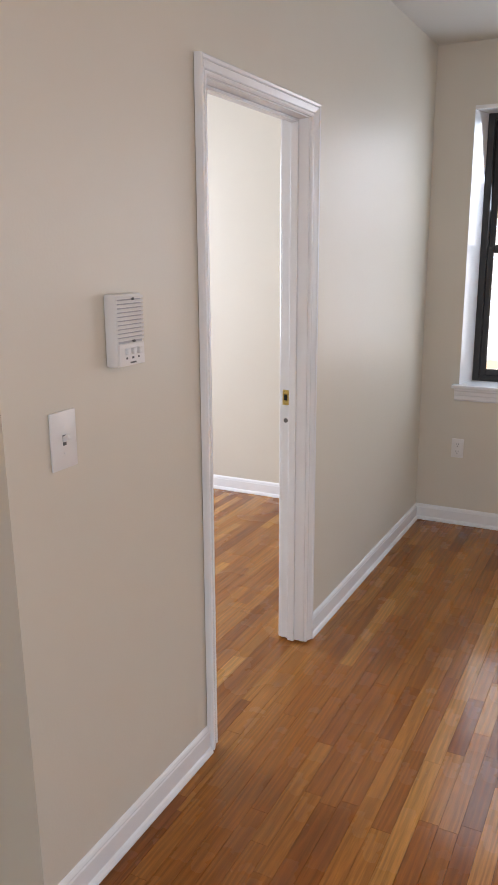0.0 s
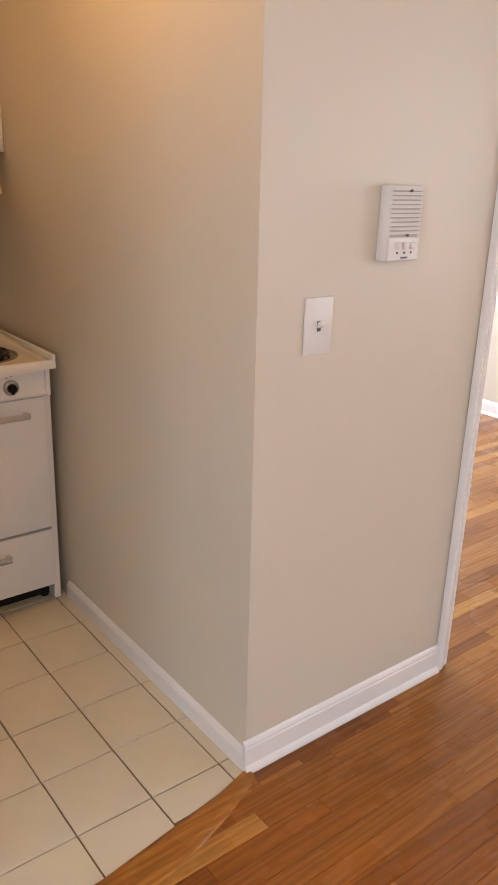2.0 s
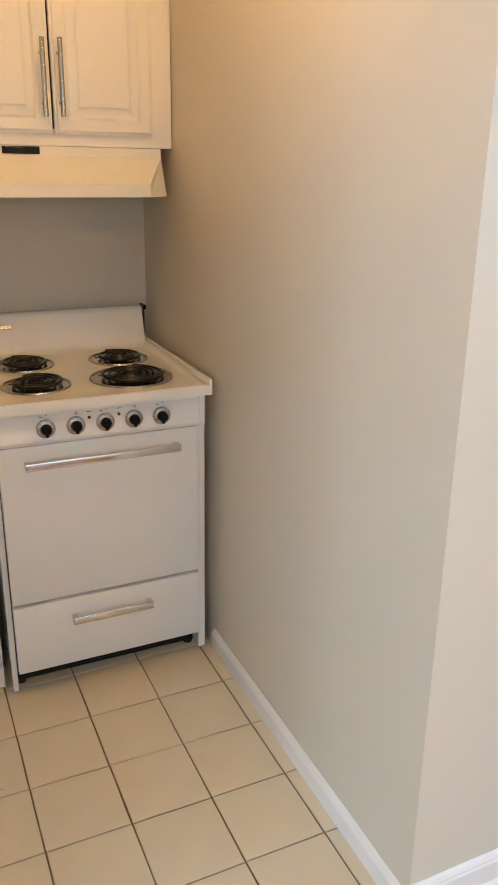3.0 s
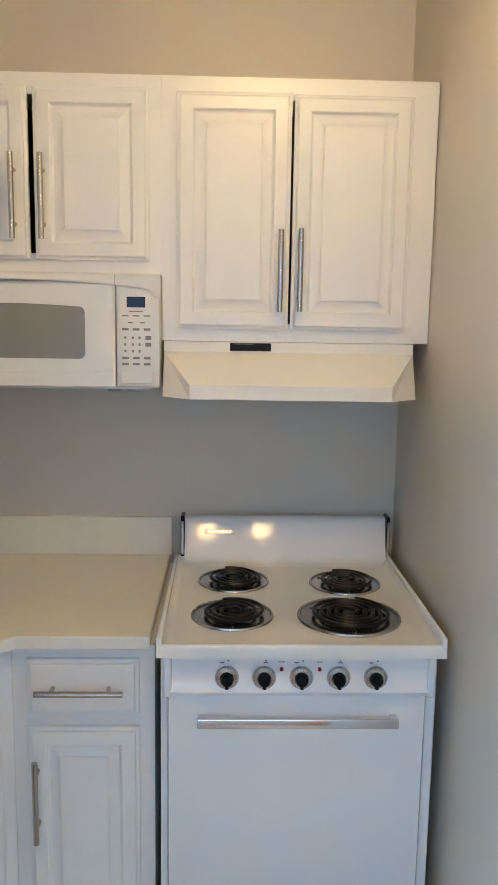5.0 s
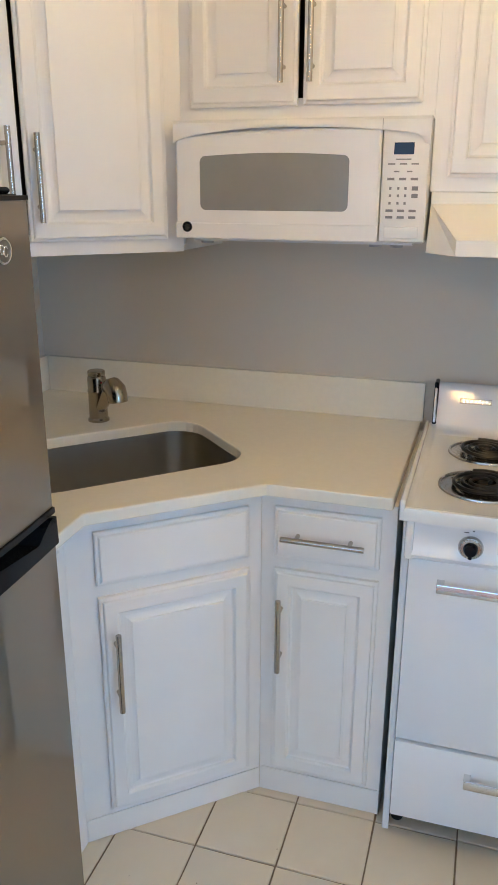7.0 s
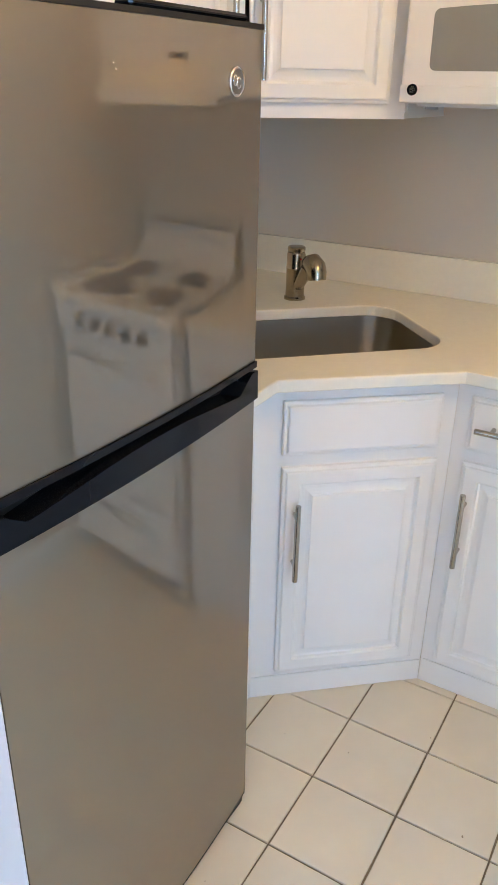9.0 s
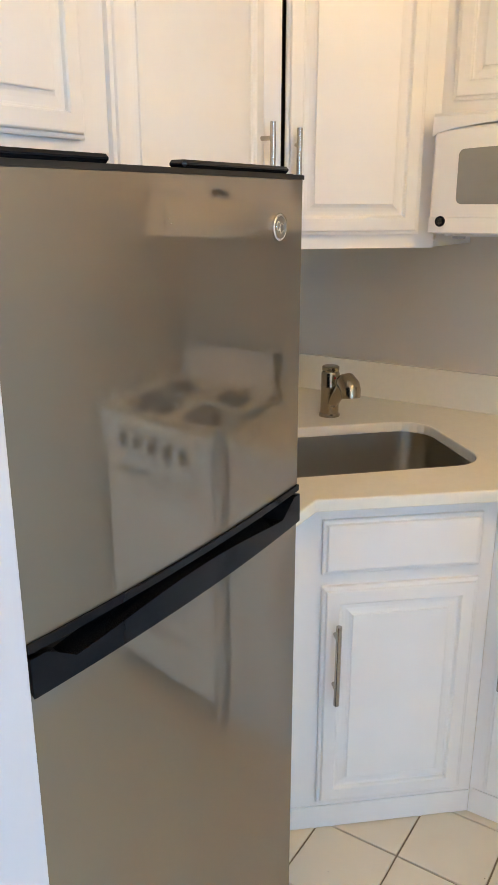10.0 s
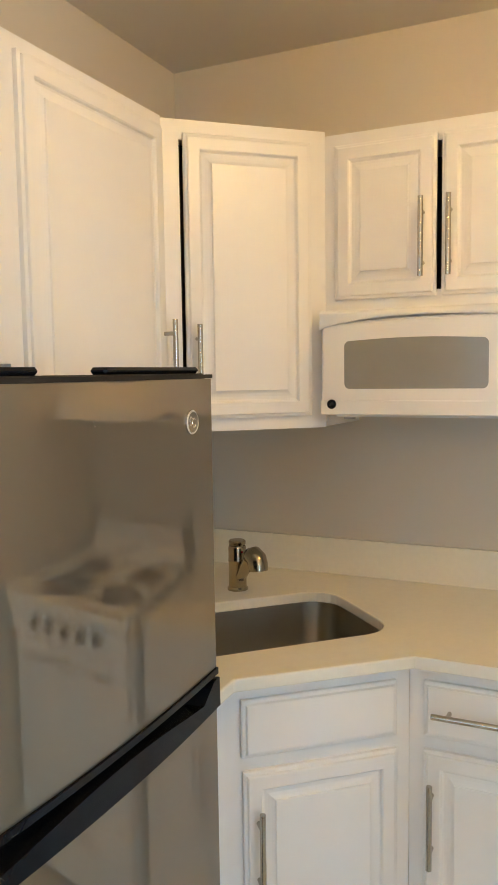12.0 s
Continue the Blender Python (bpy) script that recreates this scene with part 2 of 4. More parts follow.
def rings(bm, w, h, prof, x0=0.0, z0=0.0, cap=True):
    """Nested rectangles in the local x-z plane: (inset, y) from the back edge to the middle."""
    prev = None
    for d, y in prof:
        vs = [bm.verts.new((x0 + px, y, z0 + pz)) for px, pz in ((d, d), (w - d, d), (w - d, h - d), (d, h - d))]
        if prev:
            for i in range(4):
                bm.faces.new((prev[i], prev[(i + 1) % 4], vs[(i + 1) % 4], vs[i]))
        prev = vs
    if cap:
        bm.faces.new(prev)
    return bm


def prism(bm, pts, z0, z1):
    lo = [bm.verts.new((x, y, z0)) for x, y in pts]
    hi = [bm.verts.new((x, y, z1)) for x, y in pts]
    n = len(pts)
    bm.faces.new(hi)
    bm.faces.new(lo[::-1])
    for i in range(n):
        bm.faces.new((lo[i], lo[(i + 1) % n], hi[(i + 1) % n], hi[i]))
    return bm


def sweep(bm, pts, radii, n=14):
    """A round tube through the points, with a radius at each."""
    prev = None
    pts = [Vector(p) for p in pts]
    for i, p in enumerate(pts):
        d = (pts[min(i + 1, len(pts) - 1)] - pts[max(i - 1, 0)]).normalized()
        side = d.cross(Vector((0.31, -0.52, 0.79))).normalized()
        up = d.cross(side)
        vs = [bm.verts.new(p + radii[i] * (side * math.cos(2 * math.pi * k / n) + up * math.sin(2 * math.pi * k / n))) for k in range(n)]
        if prev:
            for k in range(n):
                bm.faces.new((prev[k], prev[(k + 1) % n], vs[(k + 1) % n], vs[k]))
        else:
            bm.faces.new(vs[::-1])
        prev = vs
    bm.faces.new(prev)
    return bm


def lathe(bm, prof, n=32, at=(0, 0, 0)):
    """A turned shape about local z: (radius, z) from the inside out."""
    prev = None
    for r, z in prof:
        vs = [bm.verts.new((at[0] + r * math.cos(2 * math.pi * k / n), at[1] + r * math.sin(2 * math.pi * k / n), at[2] + z)) for k in range(n)]
        if prev:
            for k in range(n):
                bm.faces.new((prev[k], prev[(k + 1) % n], vs[(k + 1) % n], vs[k]))
        else:
            bm.faces.new(vs[::-1])
        prev = vs
    return bm


def mesh_of(name, bm, mat, smooth=False):
    bmesh.ops.recalc_face_normals(bm, faces=bm.faces)
    me = bpy.data.meshes.new(name)
    bm.to_mesh(me)
    bm.free()
    me.materials.append(mat)
    if smooth:
        me.shade_smooth()
        me.set_sharp_from_angle(angle=radians(38))
    return me


def part(name, bm, mat, parent, label="", smooth=False):
    ob = new(name, mesh_of(name, bm, mat, smooth))
    ob.parent = parent
    if label:
        ob["label"] = label
    return ob


def thing(name, m, label, category, group="", kind=""):
    ob = new(name)
    ob.empty_display_size = 0.05
    ob.matrix_world = m
    return tagged(ob, label, category, group, kind)


def setting(name, bm, mat, label, category, smooth=False):
    return tagged(new(name, mesh_of(name, bm, mat, smooth)), label, category, kind="structure")


B = bmesh.new

# ---- plan ----
XB, YL = -1.74, -1.93          # kitchen back wall, kitchen side wall by the refrigerator
KH, RH = 2.55, 2.66            # ceilings
YW = 3.345                     # window wall
D0, D1, DH = 0.825, 1.574, 2.054  # doorway

# ---- walls, ceilings ----
bm = B()
box(bm, (-0.10, 0, -0.1), (0, D0 - 0.02, RH))
box(bm, (-0.10, D1 + 0.02, -0.1), (0, YW, RH))
box(bm, (-0.10, D0 - 0.02, DH + 0.02), (0, D1 + 0.02, RH))
for v in bm.verts:
    if v.co.y < 0.001:
        v.co.y -= 0.0115 * max(0, v.co.z)
setting("wall_door", bm, PAINT, "cream painted plaster wall with a doorway", "wall")
bm = B()
box(bm, (XB, 0, -0.1), (-0.10, 0.10, RH))
box(bm, (-3.3, 0, -0.1), (XB, 0.10, RH))
for v in bm.verts:
    if v.co.y < 0.001 and v.co.x > -1:
        v.co.y -= 0.0115 * max(0, v.co.z)
setting("wall_kitchen_north", bm, PAINT, "cream painted kitchen partition wall", "wall")
bm = B()
box(bm, (XB - 0.12, YL - 0.12, -0.1), (XB, 0, RH))
setting("wall_kitchen_back", bm, PAINT, "cream painted wall behind the kitchen range", "wall")
bm = B()
box(bm, (XB, YL - 0.12, -0.1), (0.082, YL, RH))
setting("wall_kitchen_south", bm, PAINT, "cream painted wall behind the refrigerator", "wall")
bm = B()
box(bm, (0.082, -3.6, -0.1), (0.20, -1.15, RH), 0.002)
setting("wall_stub", bm, ENDP, "white painted end of a partition beside the refrigerator", "wall")
bm = B()
W0, W1, WZ0, WZ1 = 0.218, 1.18, 0.845, 2.345
# V and U: unseen openings, added only for their fill lamps
V0, V1, U0, U1 = 1.75, 2.71, 3.1, 4.06
for a, b in ((-3.42, W0), (W1, V0), (V1, U0), (U1, 4.32)):
    box(bm, (a, YW, -0.1), (b, YW + 0.26, RH))
for a, b in ((W0, W1), (V0, V1), (U0, U1)):
    box(bm, (a, YW, -0.1), (b, YW + 0.26, WZ0 - 0.02))
    box(bm, (a, YW, WZ1), (b, YW + 0.26, RH))
setting("wall_window", bm, PAINT, "cream painted outer wall with a window", "wall")
# the opening here is unseen, added for the bedroom's lamp
bm = B()
box(bm, (-3.42, 0.0, -0.1), (-3.30, 1.2, RH))
box(bm, (-3.42, 2.6, -0.1), (-3.30, YW, RH))
box(bm, (-3.42, 1.2, -0.1), (-3.30, 2.6, 0.85))
box(bm, (-3.42, 1.2, 2.35), (-3.30, 2.6, RH))
setting("wall_bedroom_west", bm, PAINT, "cream painted bedroom wall with an unseen opening added for daylight", "wall")
bm = B()
for a, b in ((-3.6, -3.2), (0.5, YW)):
    box(bm, (4.2, a, -0.1), (4.32, b, RH))
box(bm, (4.2, -3.2, -0.1), (4.32, 0.5, WZ0))
box(bm, (4.2, -3.2, WZ1), (4.32, 0.5, RH))
setting("wall_east", bm, PAINT, "cream painted living room wall with a wide window opening", "wall")
bm = B()
# unseen opening, made up to hold the south fill lamp
S0, S1 = 1.3, 3.3
for a, b in ((0.20, S0), (S1, 4.32)):
    box(bm, (a, -3.72, -0.1), (b, -3.6, RH))
box(bm, (S0, -3.72, -0.1), (S1, -3.6, WZ0))
box(bm, (S0, -3.72, WZ1), (S1, -3.6, RH))
setting("wall_south", bm, PAINT, "plain cream painted living room wall with an unseen opening added for daylight", "wall")
bm = B()
box(bm, (-3.42, -3.72, RH), (4.32, YW + 0.26, RH + 0.1))
setting("ceiling", bm, CEIL, "plain white plaster ceiling", "ceiling")
bm = B()
box(bm, (XB, YL, KH), (0.0, -0.032, RH))
box(bm, (XB, -0.032, KH), (-0.9, -0.002, RH))
setting("ceiling_kitchen", bm, CEIL, "plain lowered kitchen ceiling", "ceiling")


# ---- baseboards and trim ----
BASEP = ((0, 0), (0.024, 0), (0.024, 0.006), (0.019, 0.016), (0.013, 0.021), (0.013, 0.074), (0.0105, 0.079), (0.0105, 0.083), (0.007, 0.09), (0.002, 0.095), (0, 0.095))


def molding(bm, a, b, out, prof):
    """A profile (out, up) swept from a to b along the floor."""
    a, b, out = Vector(a), Vector(b), Vector(out)
    ends = [[bm.verts.new(p + out * o + Vector((0, 0, u))) for o, u in prof] for p in (a, b)]
    n = len(prof)
    for i in range(n):
        bm.faces.new((ends[0][i], ends[0][(i + 1) % n], ends[1][(i + 1) % n], ends[1][i]))
    bm.faces.new(ends[0][::-1])
    bm.faces.new(ends[1])


def baseboard(name, a, b, out, prof=BASEP):
    bm = B()
    molding(bm, a, b, out, prof)
    return setting(name, bm, TRIM, "glossy white moulded baseboard with shoe", "baseboard")


baseboard("baseboard_1", (0, -0.012, 0), (0, D0 - 0.053, 0), (1, 0, 0))
baseboard("baseboard_2", (0, D1 + 0.053, 0), (0, YW - 0.02, 0), (1, 0, 0))
baseboard("baseboard_3", (0.002, YW, 0), (4.2, YW, 0), (0, -1, 0))
KBASE = ((0, 0), (0.012, 0), (0.012, 0.048), (0.0105, 0.054), (0.006, 0.063), (0.002, 0.069), (0, 0.069))
baseboard("baseboard_4", (-1.08, 0, 0), (0.0, 0, 0), (0, -1, 0), KBASE)
baseboard("baseboard_5", (-3.3, YW, 0), (-0.10, YW, 0), (0, -1, 0))
baseboard("baseboard_6", (-0.10, D1 + 0.053, 0), (-0.10, YW - 0.02, 0), (-1, 0, 0))
baseboard("baseboard_7", (0.20, -3.6, 0), (0.20, -1.152, 0), (1, 0, 0))

# door frame: jamb lining, stop and moulded casing
door_frame = thing("door_1", Matrix(), "open doorway with glossy white moulded casing", "doorway", kind="structure")
for nm, lo, hi in (("jamb", (-0.102, D0 - 0.02, 0.009), (0.002, D0, DH)), ("jamb", (-0.102, D1, 0.009), (0.002, D1 + 0.02, DH)), ("jamb", (-0.102, D0 - 0.02, DH), (0.002, D1 + 0.02, DH + 0.02))):
    part(nm, box(B(), lo, hi, 0.001), TRIM, door_frame)
for lo, hi in (((-0.067, D0, 0.006), (-0.038, D0 + 0.012, DH - 0.012)), ((-0.067, D1 - 0.012, 0.006), (-0.038, D1, DH - 0.012)), ((-0.067, D0, DH - 0.012), (-0.038, D1, DH))):
    part("door_stop", box(B(), lo, hi, 0.002), TRIM, door_frame)
CASP = ((0.0, 0.0), (0.0, 0.008), (0.004, 0.012), (0.014, 0.0125), (0.017, 0.009), (0.020, 0.013), (0.034, 0.017), (0.042, 0.020), (0.046, 0.017), (0.049, 0.022), (0.058, 0.024), (0.062, 0.022), (0.064, 0.016), (0.064, 0.0))


def casing(sx):
    """Three mitred lengths of casing round the doorway on the side sx of the wall."""
    x0 = 0.0 if sx > 0 else -0.10
    bm = B()
    i0, i1, it = D0 - 0.004, D1 + 0.004, DH + 0.004
    cols = []
    for o, t in CASP:
        o *= 0.76
        cols.append([bm.verts.new((x0 + sx * (t + 0.0022), y, z)) for y, z in ((i0 - o, 0.009), (i0 - o, it + o), (i1 + o, it + o), (i1 + o, 0.009))])
    for a, b in zip(cols, cols[1:]):
        for k in range(3):
            bm.faces.new((a[k], a[k + 1], b[k + 1], b[k]))
    bm.faces.new([c[0] for c in cols])
    bm.faces.new([c[3] for c in cols])
    part("casing", bm, TRIM, door_frame)


casing(1)
casing(-1)
sp = part("strike_plate", box(B(), (-0.097, D1 - 0.0035, 1.01), (-0.069, D1 - 0.0012, 1.07), 0.0005), BRASS, door_frame, "brass strike plate")
part("latch_hole", box(B(), (-0.090, D1 - 0.0042, 1.028), (-0.077, D1 - 0.0032, 1.052)), BLACKM, sp)
for z in (1.018, 1.062):
    part("screw", cyl(B(), (-0.083, D1 - 0.0045, z), (-0.083, D1 - 0.003, z), 0.003, n=10), BRASS, sp)
part("bore_hole", cyl(B(), (-0.083, D1 - 0.002, 0.949), (-0.083, D1 - 0.0012, 0.949), 0.013), PLATE, door_frame)
part("bore_hole", cyl(B(), (-0.083, D1 - 0.003, 0.948), (-0.083, D1 - 0.0018, 0.948), 0.009), MARK, door_frame)

# window
win = thing("window_1", Matrix(), "black metal double-hung window in a deep white reveal", "window", kind="structure")
bm = B()
for lo, hi in (((W0 + 0.040, YW + 0.17, WZ0), (W0 + 0.078, YW + 0.25, WZ1)), ((W1 - 0.078, YW + 0.17, WZ0), (W1 - 0.040, YW + 0.25, WZ1)), ((W0 + 0.078, YW + 0.17, WZ1 - 0.05), (W1 - 0.078, YW + 0.25, WZ1)), ((W0 + 0.078, YW + 0.17, WZ0), (W1 - 0.078, YW + 0.25, WZ0 + 0.03))):
    box(bm, lo, hi, 0.003)
part("window_frame", bm, BLACKF, win)
for nm, z0, z1, y in (("lower_sash", WZ0 + 0.03, 1.615, YW + 0.18), ("upper_sash", 1.585, WZ1 - 0.05, YW + 0.213)):
    bm = B()
    a, b = W0 + 0.078, W1 - 0.078
    for lo, hi in (((a, y, z0), (a + 0.035, y + 0.03, z1)), ((b - 0.035, y, z0), (b, y + 0.03, z1)), ((a + 0.035, y, z0), (b - 0.035, y + 0.03, z0 + 0.04)), ((a + 0.035, y, z1 - 0.035), (b - 0.035, y + 0.03, z1))):
        box(bm, lo, hi, 0.003)
    s = part(nm, bm, BLACKF, win)
    pane = part("pane", box(B(), (a + 0.03, y + 0.012, z0 + 0.035), (b - 0.03, y + 0.016, z1 - 0.03)), GLASS, s)
    pane.visible_shadow = False
bm = B()
for e, d in ((W0, 1), (W1, -1)):
    prism(bm, ((e, YW - 0.001), (e, YW + 0.25), (e + d * 0.040, YW + 0.25), (e + d * 0.040, YW + 0.17), (e + d * 0.002, YW - 0.001)), WZ0, WZ1 - 0.02)
box(bm, (W0, YW - 0.001, WZ1 - 0.02), (W1, YW + 0.25, WZ1 + 0.001), 0.002)
part("reveal", bm, TRIM, win)
bm = B()
box(bm, (W0 - 0.035, YW - 0.045, WZ0 - 0.022), (W1 + 0.035, YW + 0.20, WZ0), 0.006, 2)
part("window_sill", bm, TRIM, win)
bm = B()
molding(bm, (W0 - 0.02, YW, WZ0 - 0.095), (W1 + 0.02, YW, WZ0 - 0.095), (0, -1, 0), ((0, 0), (0.008, 0), (0.014, 0.01), (0.014, 0.03), (0.019, 0.036), (0.019, 0.055), (0.026, 0.062), (0.026, 0.073), (0, 0.073)))
part("apron", bm, TRIM, win)

# ---- outside the window ----
bm = B()
box(bm, (-150, -150, -9.2), (150, 250, -9.0))
setting("ground", bm, GROUND, "grey asphalt street far below the window", "ground")
bm = B()
box(bm, (-90, 62, -9.0), (90, 62.5, 40))
setting("backdrop", bm, HAZE, "bright hazy daylight beyond the window", "backdrop")

# ---- wall fittings ----
ic = thing("intercom", pose(0, 0.388, 1.412), "white plastic wall intercom with louvres and three buttons", "intercom")
IW, IH, ID = 0.108, 0.172, 0.042
bm = B()
box(bm, (0.0015, -IW / 2, -IH / 2), (0.036, IW / 2, IH / 2), 0.005, 2)
part("housing", bm, PLATE, ic, smooth=True)
part("face", box(B(), (0.035, -IW / 2 + 0.002, -IH / 2 + 0.002), (ID - 0.001, IW / 2 - 0.002, -0.030), 0.002), PLATE, ic)
part("grille_backing", box(B(), (0.0355, -IW / 2 + 0.006, -0.030), (0.0368, IW / 2 - 0.006, IH / 2 - 0.010)), MARKL, ic)
for i in range(11):
    z = 0.0775 - i * 0.0098
    bm = prism(B(), ((0.018, -IW / 2 - 0.0006), (ID - 0.003, -IW / 2 + 0.001), (ID, -IW / 2 + 0.006), (ID, IW / 2 - 0.003), (0.034, IW / 2 - 0.002), (0.034, -IW / 2 + 0.006), (0.018, -IW / 2 + 0.006)), z - 0.0033, z + 0.0033)
    for v in bm.verts:
        if v.co.z < z and v.co.x > 0.03:
            v.co.x -= 0.0014
    part("louvre", bm, PLATE, ic)
for i, y in enumerate((-0.022, 0.002, 0.026)):
    b = part("button", box(B(), (0.037, y - 0.0075, -0.057), (ID + 0.008, y + 0.0065, -0.041), 0.0018), PLATE, ic)
    part("mark", box(B(), (ID - 0.0014, y - 0.004, -0.068), (ID - 0.0004, y + (0.004 if i == 1 else 0.002), -0.063)), MARK, ic)
part("brand_bar", box(B(), (ID - 0.0014, -0.010, -0.079), (ID - 0.0004, 0.014, -0.0750)), MARK, ic)
for z in (0.074, -0.026):
    part("screw", cyl(B(), (0.038, 0.008, z), (ID + 0.0016, 0.008, z), 0.0032, n=10), MARK, ic)

sw = thing("light_switch", pose(0, 0.163, 1.186), "white plastic toggle switch plate", "light switch")
part("plate", box(B(), (0.0006, -0.043, -0.0665), (0.0065, 0.043, 0.0665), 0.003, 2), PLATE, sw, smooth=True)
part("slot", box(B(), (0.006, -0.0058, -0.012), (0.0069, 0.0058, 0.012)), MARK, sw)
bm = B()
box(bm, (-0.005, -0.0048, -0.006), (0.016, 0.0048, 0.006), 0.0012)
bmesh.ops.rotate(bm, verts=bm.verts, cent=(0, 0, 0), matrix=Matrix.Rotation(radians(-28), 3, "Y"))
bmesh.ops.translate(bm, verts=bm.verts, vec=(0.008, 0, 0.003))
part("toggle", bm, PLATE, sw)
for z in (0.03, -0.03):
    part("screw", cyl(B(), (0.006, 0, z), (0.0074, 0, z), 0.0032, n=12), TRIM, sw)

ol = thing("power_outlet", pose(0.232, YW, 0.465), "white double power outlet low on the wall", "power outlet")
part("plate", box(B(), (-0.035, -0.006, -0.057), (0.035, -0.0006, 0.057), 0.003, 2), PLATE, ol, smooth=True)
for z in (0.021, -0.021):
    s = part("socket", cyl(B(), (0, -0.0055, z), (0, -0.0078, z), 0.0165, n=24), PLATE, ol)
    for x in (-0.0065, 0.0065):
        part("slot", box(B(), (x - 0.0012, -0.0084, z - 0.001), (x + 0.0012, -0.0074, z + 0.008)), MARK, s)
    part("slot", cyl(B(), (0, -0.0074, z - 0.008), (0, -0.0084, z - 0.008), 0.003, n=10), MARK, s)

# ---- cabinets: local x along the face, y into the cabinet, z up ----
DOORP = ((0, 0.0), (0, -0.011), (0.003, -0.0125), (0.0075, -0.0135), (0.0095, -0.0185), (0.012, -0.0195), (0.039, -0.0195), (0.042, -0.0165), (0.044, -0.0105), (0.048, -0.0085), (0.050, -0.0088), (0.056, -0.0094), (0.064, -0.0115), (0.0705, -0.0145), (0.0712, -0.0180), (0.0730, -0.0190))
SLABP = ((0, 0.0), (0, -0.010), (0.003, -0.012), (0.008, -0.013), (0.011, -0.0185), (0.014, -0.019))


def bar_handle(parent, x, z, length, upright=True, y=-0.0195):
    """A round bar pull on two posts, centred at x, z."""
    bm = B()
    d = Vector((0, 0, 1)) if upright else Vector((1, 0, 0))
    c = Vector((x, y - 0.031, z))
    cyl(bm, c - d * length / 2, c + d * length / 2, 0.0068, n=16)
    for s in (-1, 1):
        p = c + d * s * length * 0.32
        cyl(bm, p, p + Vector((0, 0.032, 0)), 0.0052, n=12)
    return part("handle", bm, NICKEL, parent, "satin nickel bar handle", smooth=True)


def cab_door(parent, x0, z0, x1, z1, handle=None, slab=False, name="door"):
    bm = rings(B(), x1 - x0, z1 - z0, SLABP if slab else DOORP, x0, z0)
    d = part(name, bm, CAB, parent)
    if handle:
        bar_handle(d, *handle)
    return d


def carcass(parent, w, depth, h, openings, name="body"):
    """An open-fronted case with a face frame; openings are (x0, z0, x1, z1) holes in the frame."""
    bm = B()
    t = 0.016
    box(bm, (0, 0.019, 0), (t, depth, h))
    box(bm, (w - t, 0.019, 0), (w, depth, h))
    box(bm, (t, 0.019, 0), (w - t, depth, t))
    box(bm, (t, 0.019, h - t), (w - t, depth, h))
    box(bm, (t, depth - 0.006, t), (w - t, depth, h - t))
    part(name, bm, CAB, parent)
    # dark sheet at the back stands in for the shade in the case
    part("shade_lining", box(B(), (t + 0.001, depth - 0.03, t + 0.001), (w - t - 0.001, depth - 0.008, h - t - 0.001)), CAB_SHADE, parent)
    xs = sorted({0, w, *[o[0] for o in openings], *[o[2] for o in openings]})
    zs = sorted({0, h, *[o[1] for o in openings], *[o[3] for o in openings]})
    bm = B()
    for a, b in zip(xs, xs[1:]):
        run = None
        for c, d in zip(zs, zs[1:]):
            mx, mz = (a + b) / 2, (c + d) / 2
            if any(o[0] < mx < o[2] and o[1] < mz < o[3] for o in openings):
                if run:
                    box(bm, (a, 0, run[0]), (b, 0.0185, run[1]))
                run = None
            else:
                run = (run[0] if run else c, d)
        if run:
            box(bm, (a, 0, run[0]), (b, 0.0185, run[1]))
    part("face_frame", bm, CAB, parent)


UF = XB + 0.31   # face of the wall cabinets
g = "wall cabinets"
cab = thing("wall_cabinet", pose(UF, -0.672, 1.551, 0, 0, 90), "white painted wall cabinet with two raised-panel doors above the range hood", "cabinet", g)
carcass(cab, 0.669, 0.308, 0.627, [(0.06, 0.045, 0.585, 0.575)])
cab_door(cab, 0.036, 0.031, 0.313, 0.590, (0.290, 0.172, 0.197))
cab_door(cab, 0.319, 0.031, 0.608, 0.588, (0.338, 0.174, 0.197))
cab = thing("wall_cabinet", pose(UF, -1.292, 1.709, 0, 0, 90), "white painted wall cabinet with two raised-panel doors above the microwave", "cabinet", g)
carcass(cab, 0.6195, 0.308, 0.469, [(0.06, 0.05, 0.56, 0.42)])
cab_door(cab, 0.030, 0.034, 0.300, 0.437, (0.268, 0.178, 0.197))
cab_door(cab, 0.314, 0.034, 0.590, 0.437, (0.337, 0.178, 0.197))

# diagonal corner wall cabinet
CU0, CU1 = Vector((-1.125, -1.6195, 1.399)), Vector((-1.4305, -1.292, 1.399))
clen = (CU1 - CU0).length
CA = math.degrees(math.atan2(CU1.y - CU0.y, CU1.x - CU0.x))
cab = thing("corner_wall_cabinet", pose(*CU0, 0, 0, CA), "white painted diagonal corner wall cabinet with one slightly open door", "cabinet", g)
inv = pose(*CU0, 0, 0, CA).inverted()
h = 0.791
corner = [inv @ Vector((x, y, 1.399)) for x, y in ((CU0.x, CU0.y), (CU0.x, YL + 0.002), (XB + 0.002, YL + 0.002), (XB + 0.002, CU1.y), (CU1.x, CU1.y))]
for nm, z0, z1 in (("bottom", 0.0, 0.016), ("top", h - 0.016, h)):
    pts = [(p.x, p.y) for p in corner]
    pts[0], pts[-1] = (pts[0][0] + 0.002, 0.019), (pts[-1][0] - 0.002, 0.019)
    part(nm, prism(B(), pts, z0, z1), CAB, cab)
# dark sheet, painted shade behind the corner door
part("shade_lining", prism(B(), [(0.06, 0.15), (0.38, 0.15), (0.38, 0.16), (0.06, 0.16)], 0.02, h - 0.02), CAB_SHADE, cab)
bm = B()
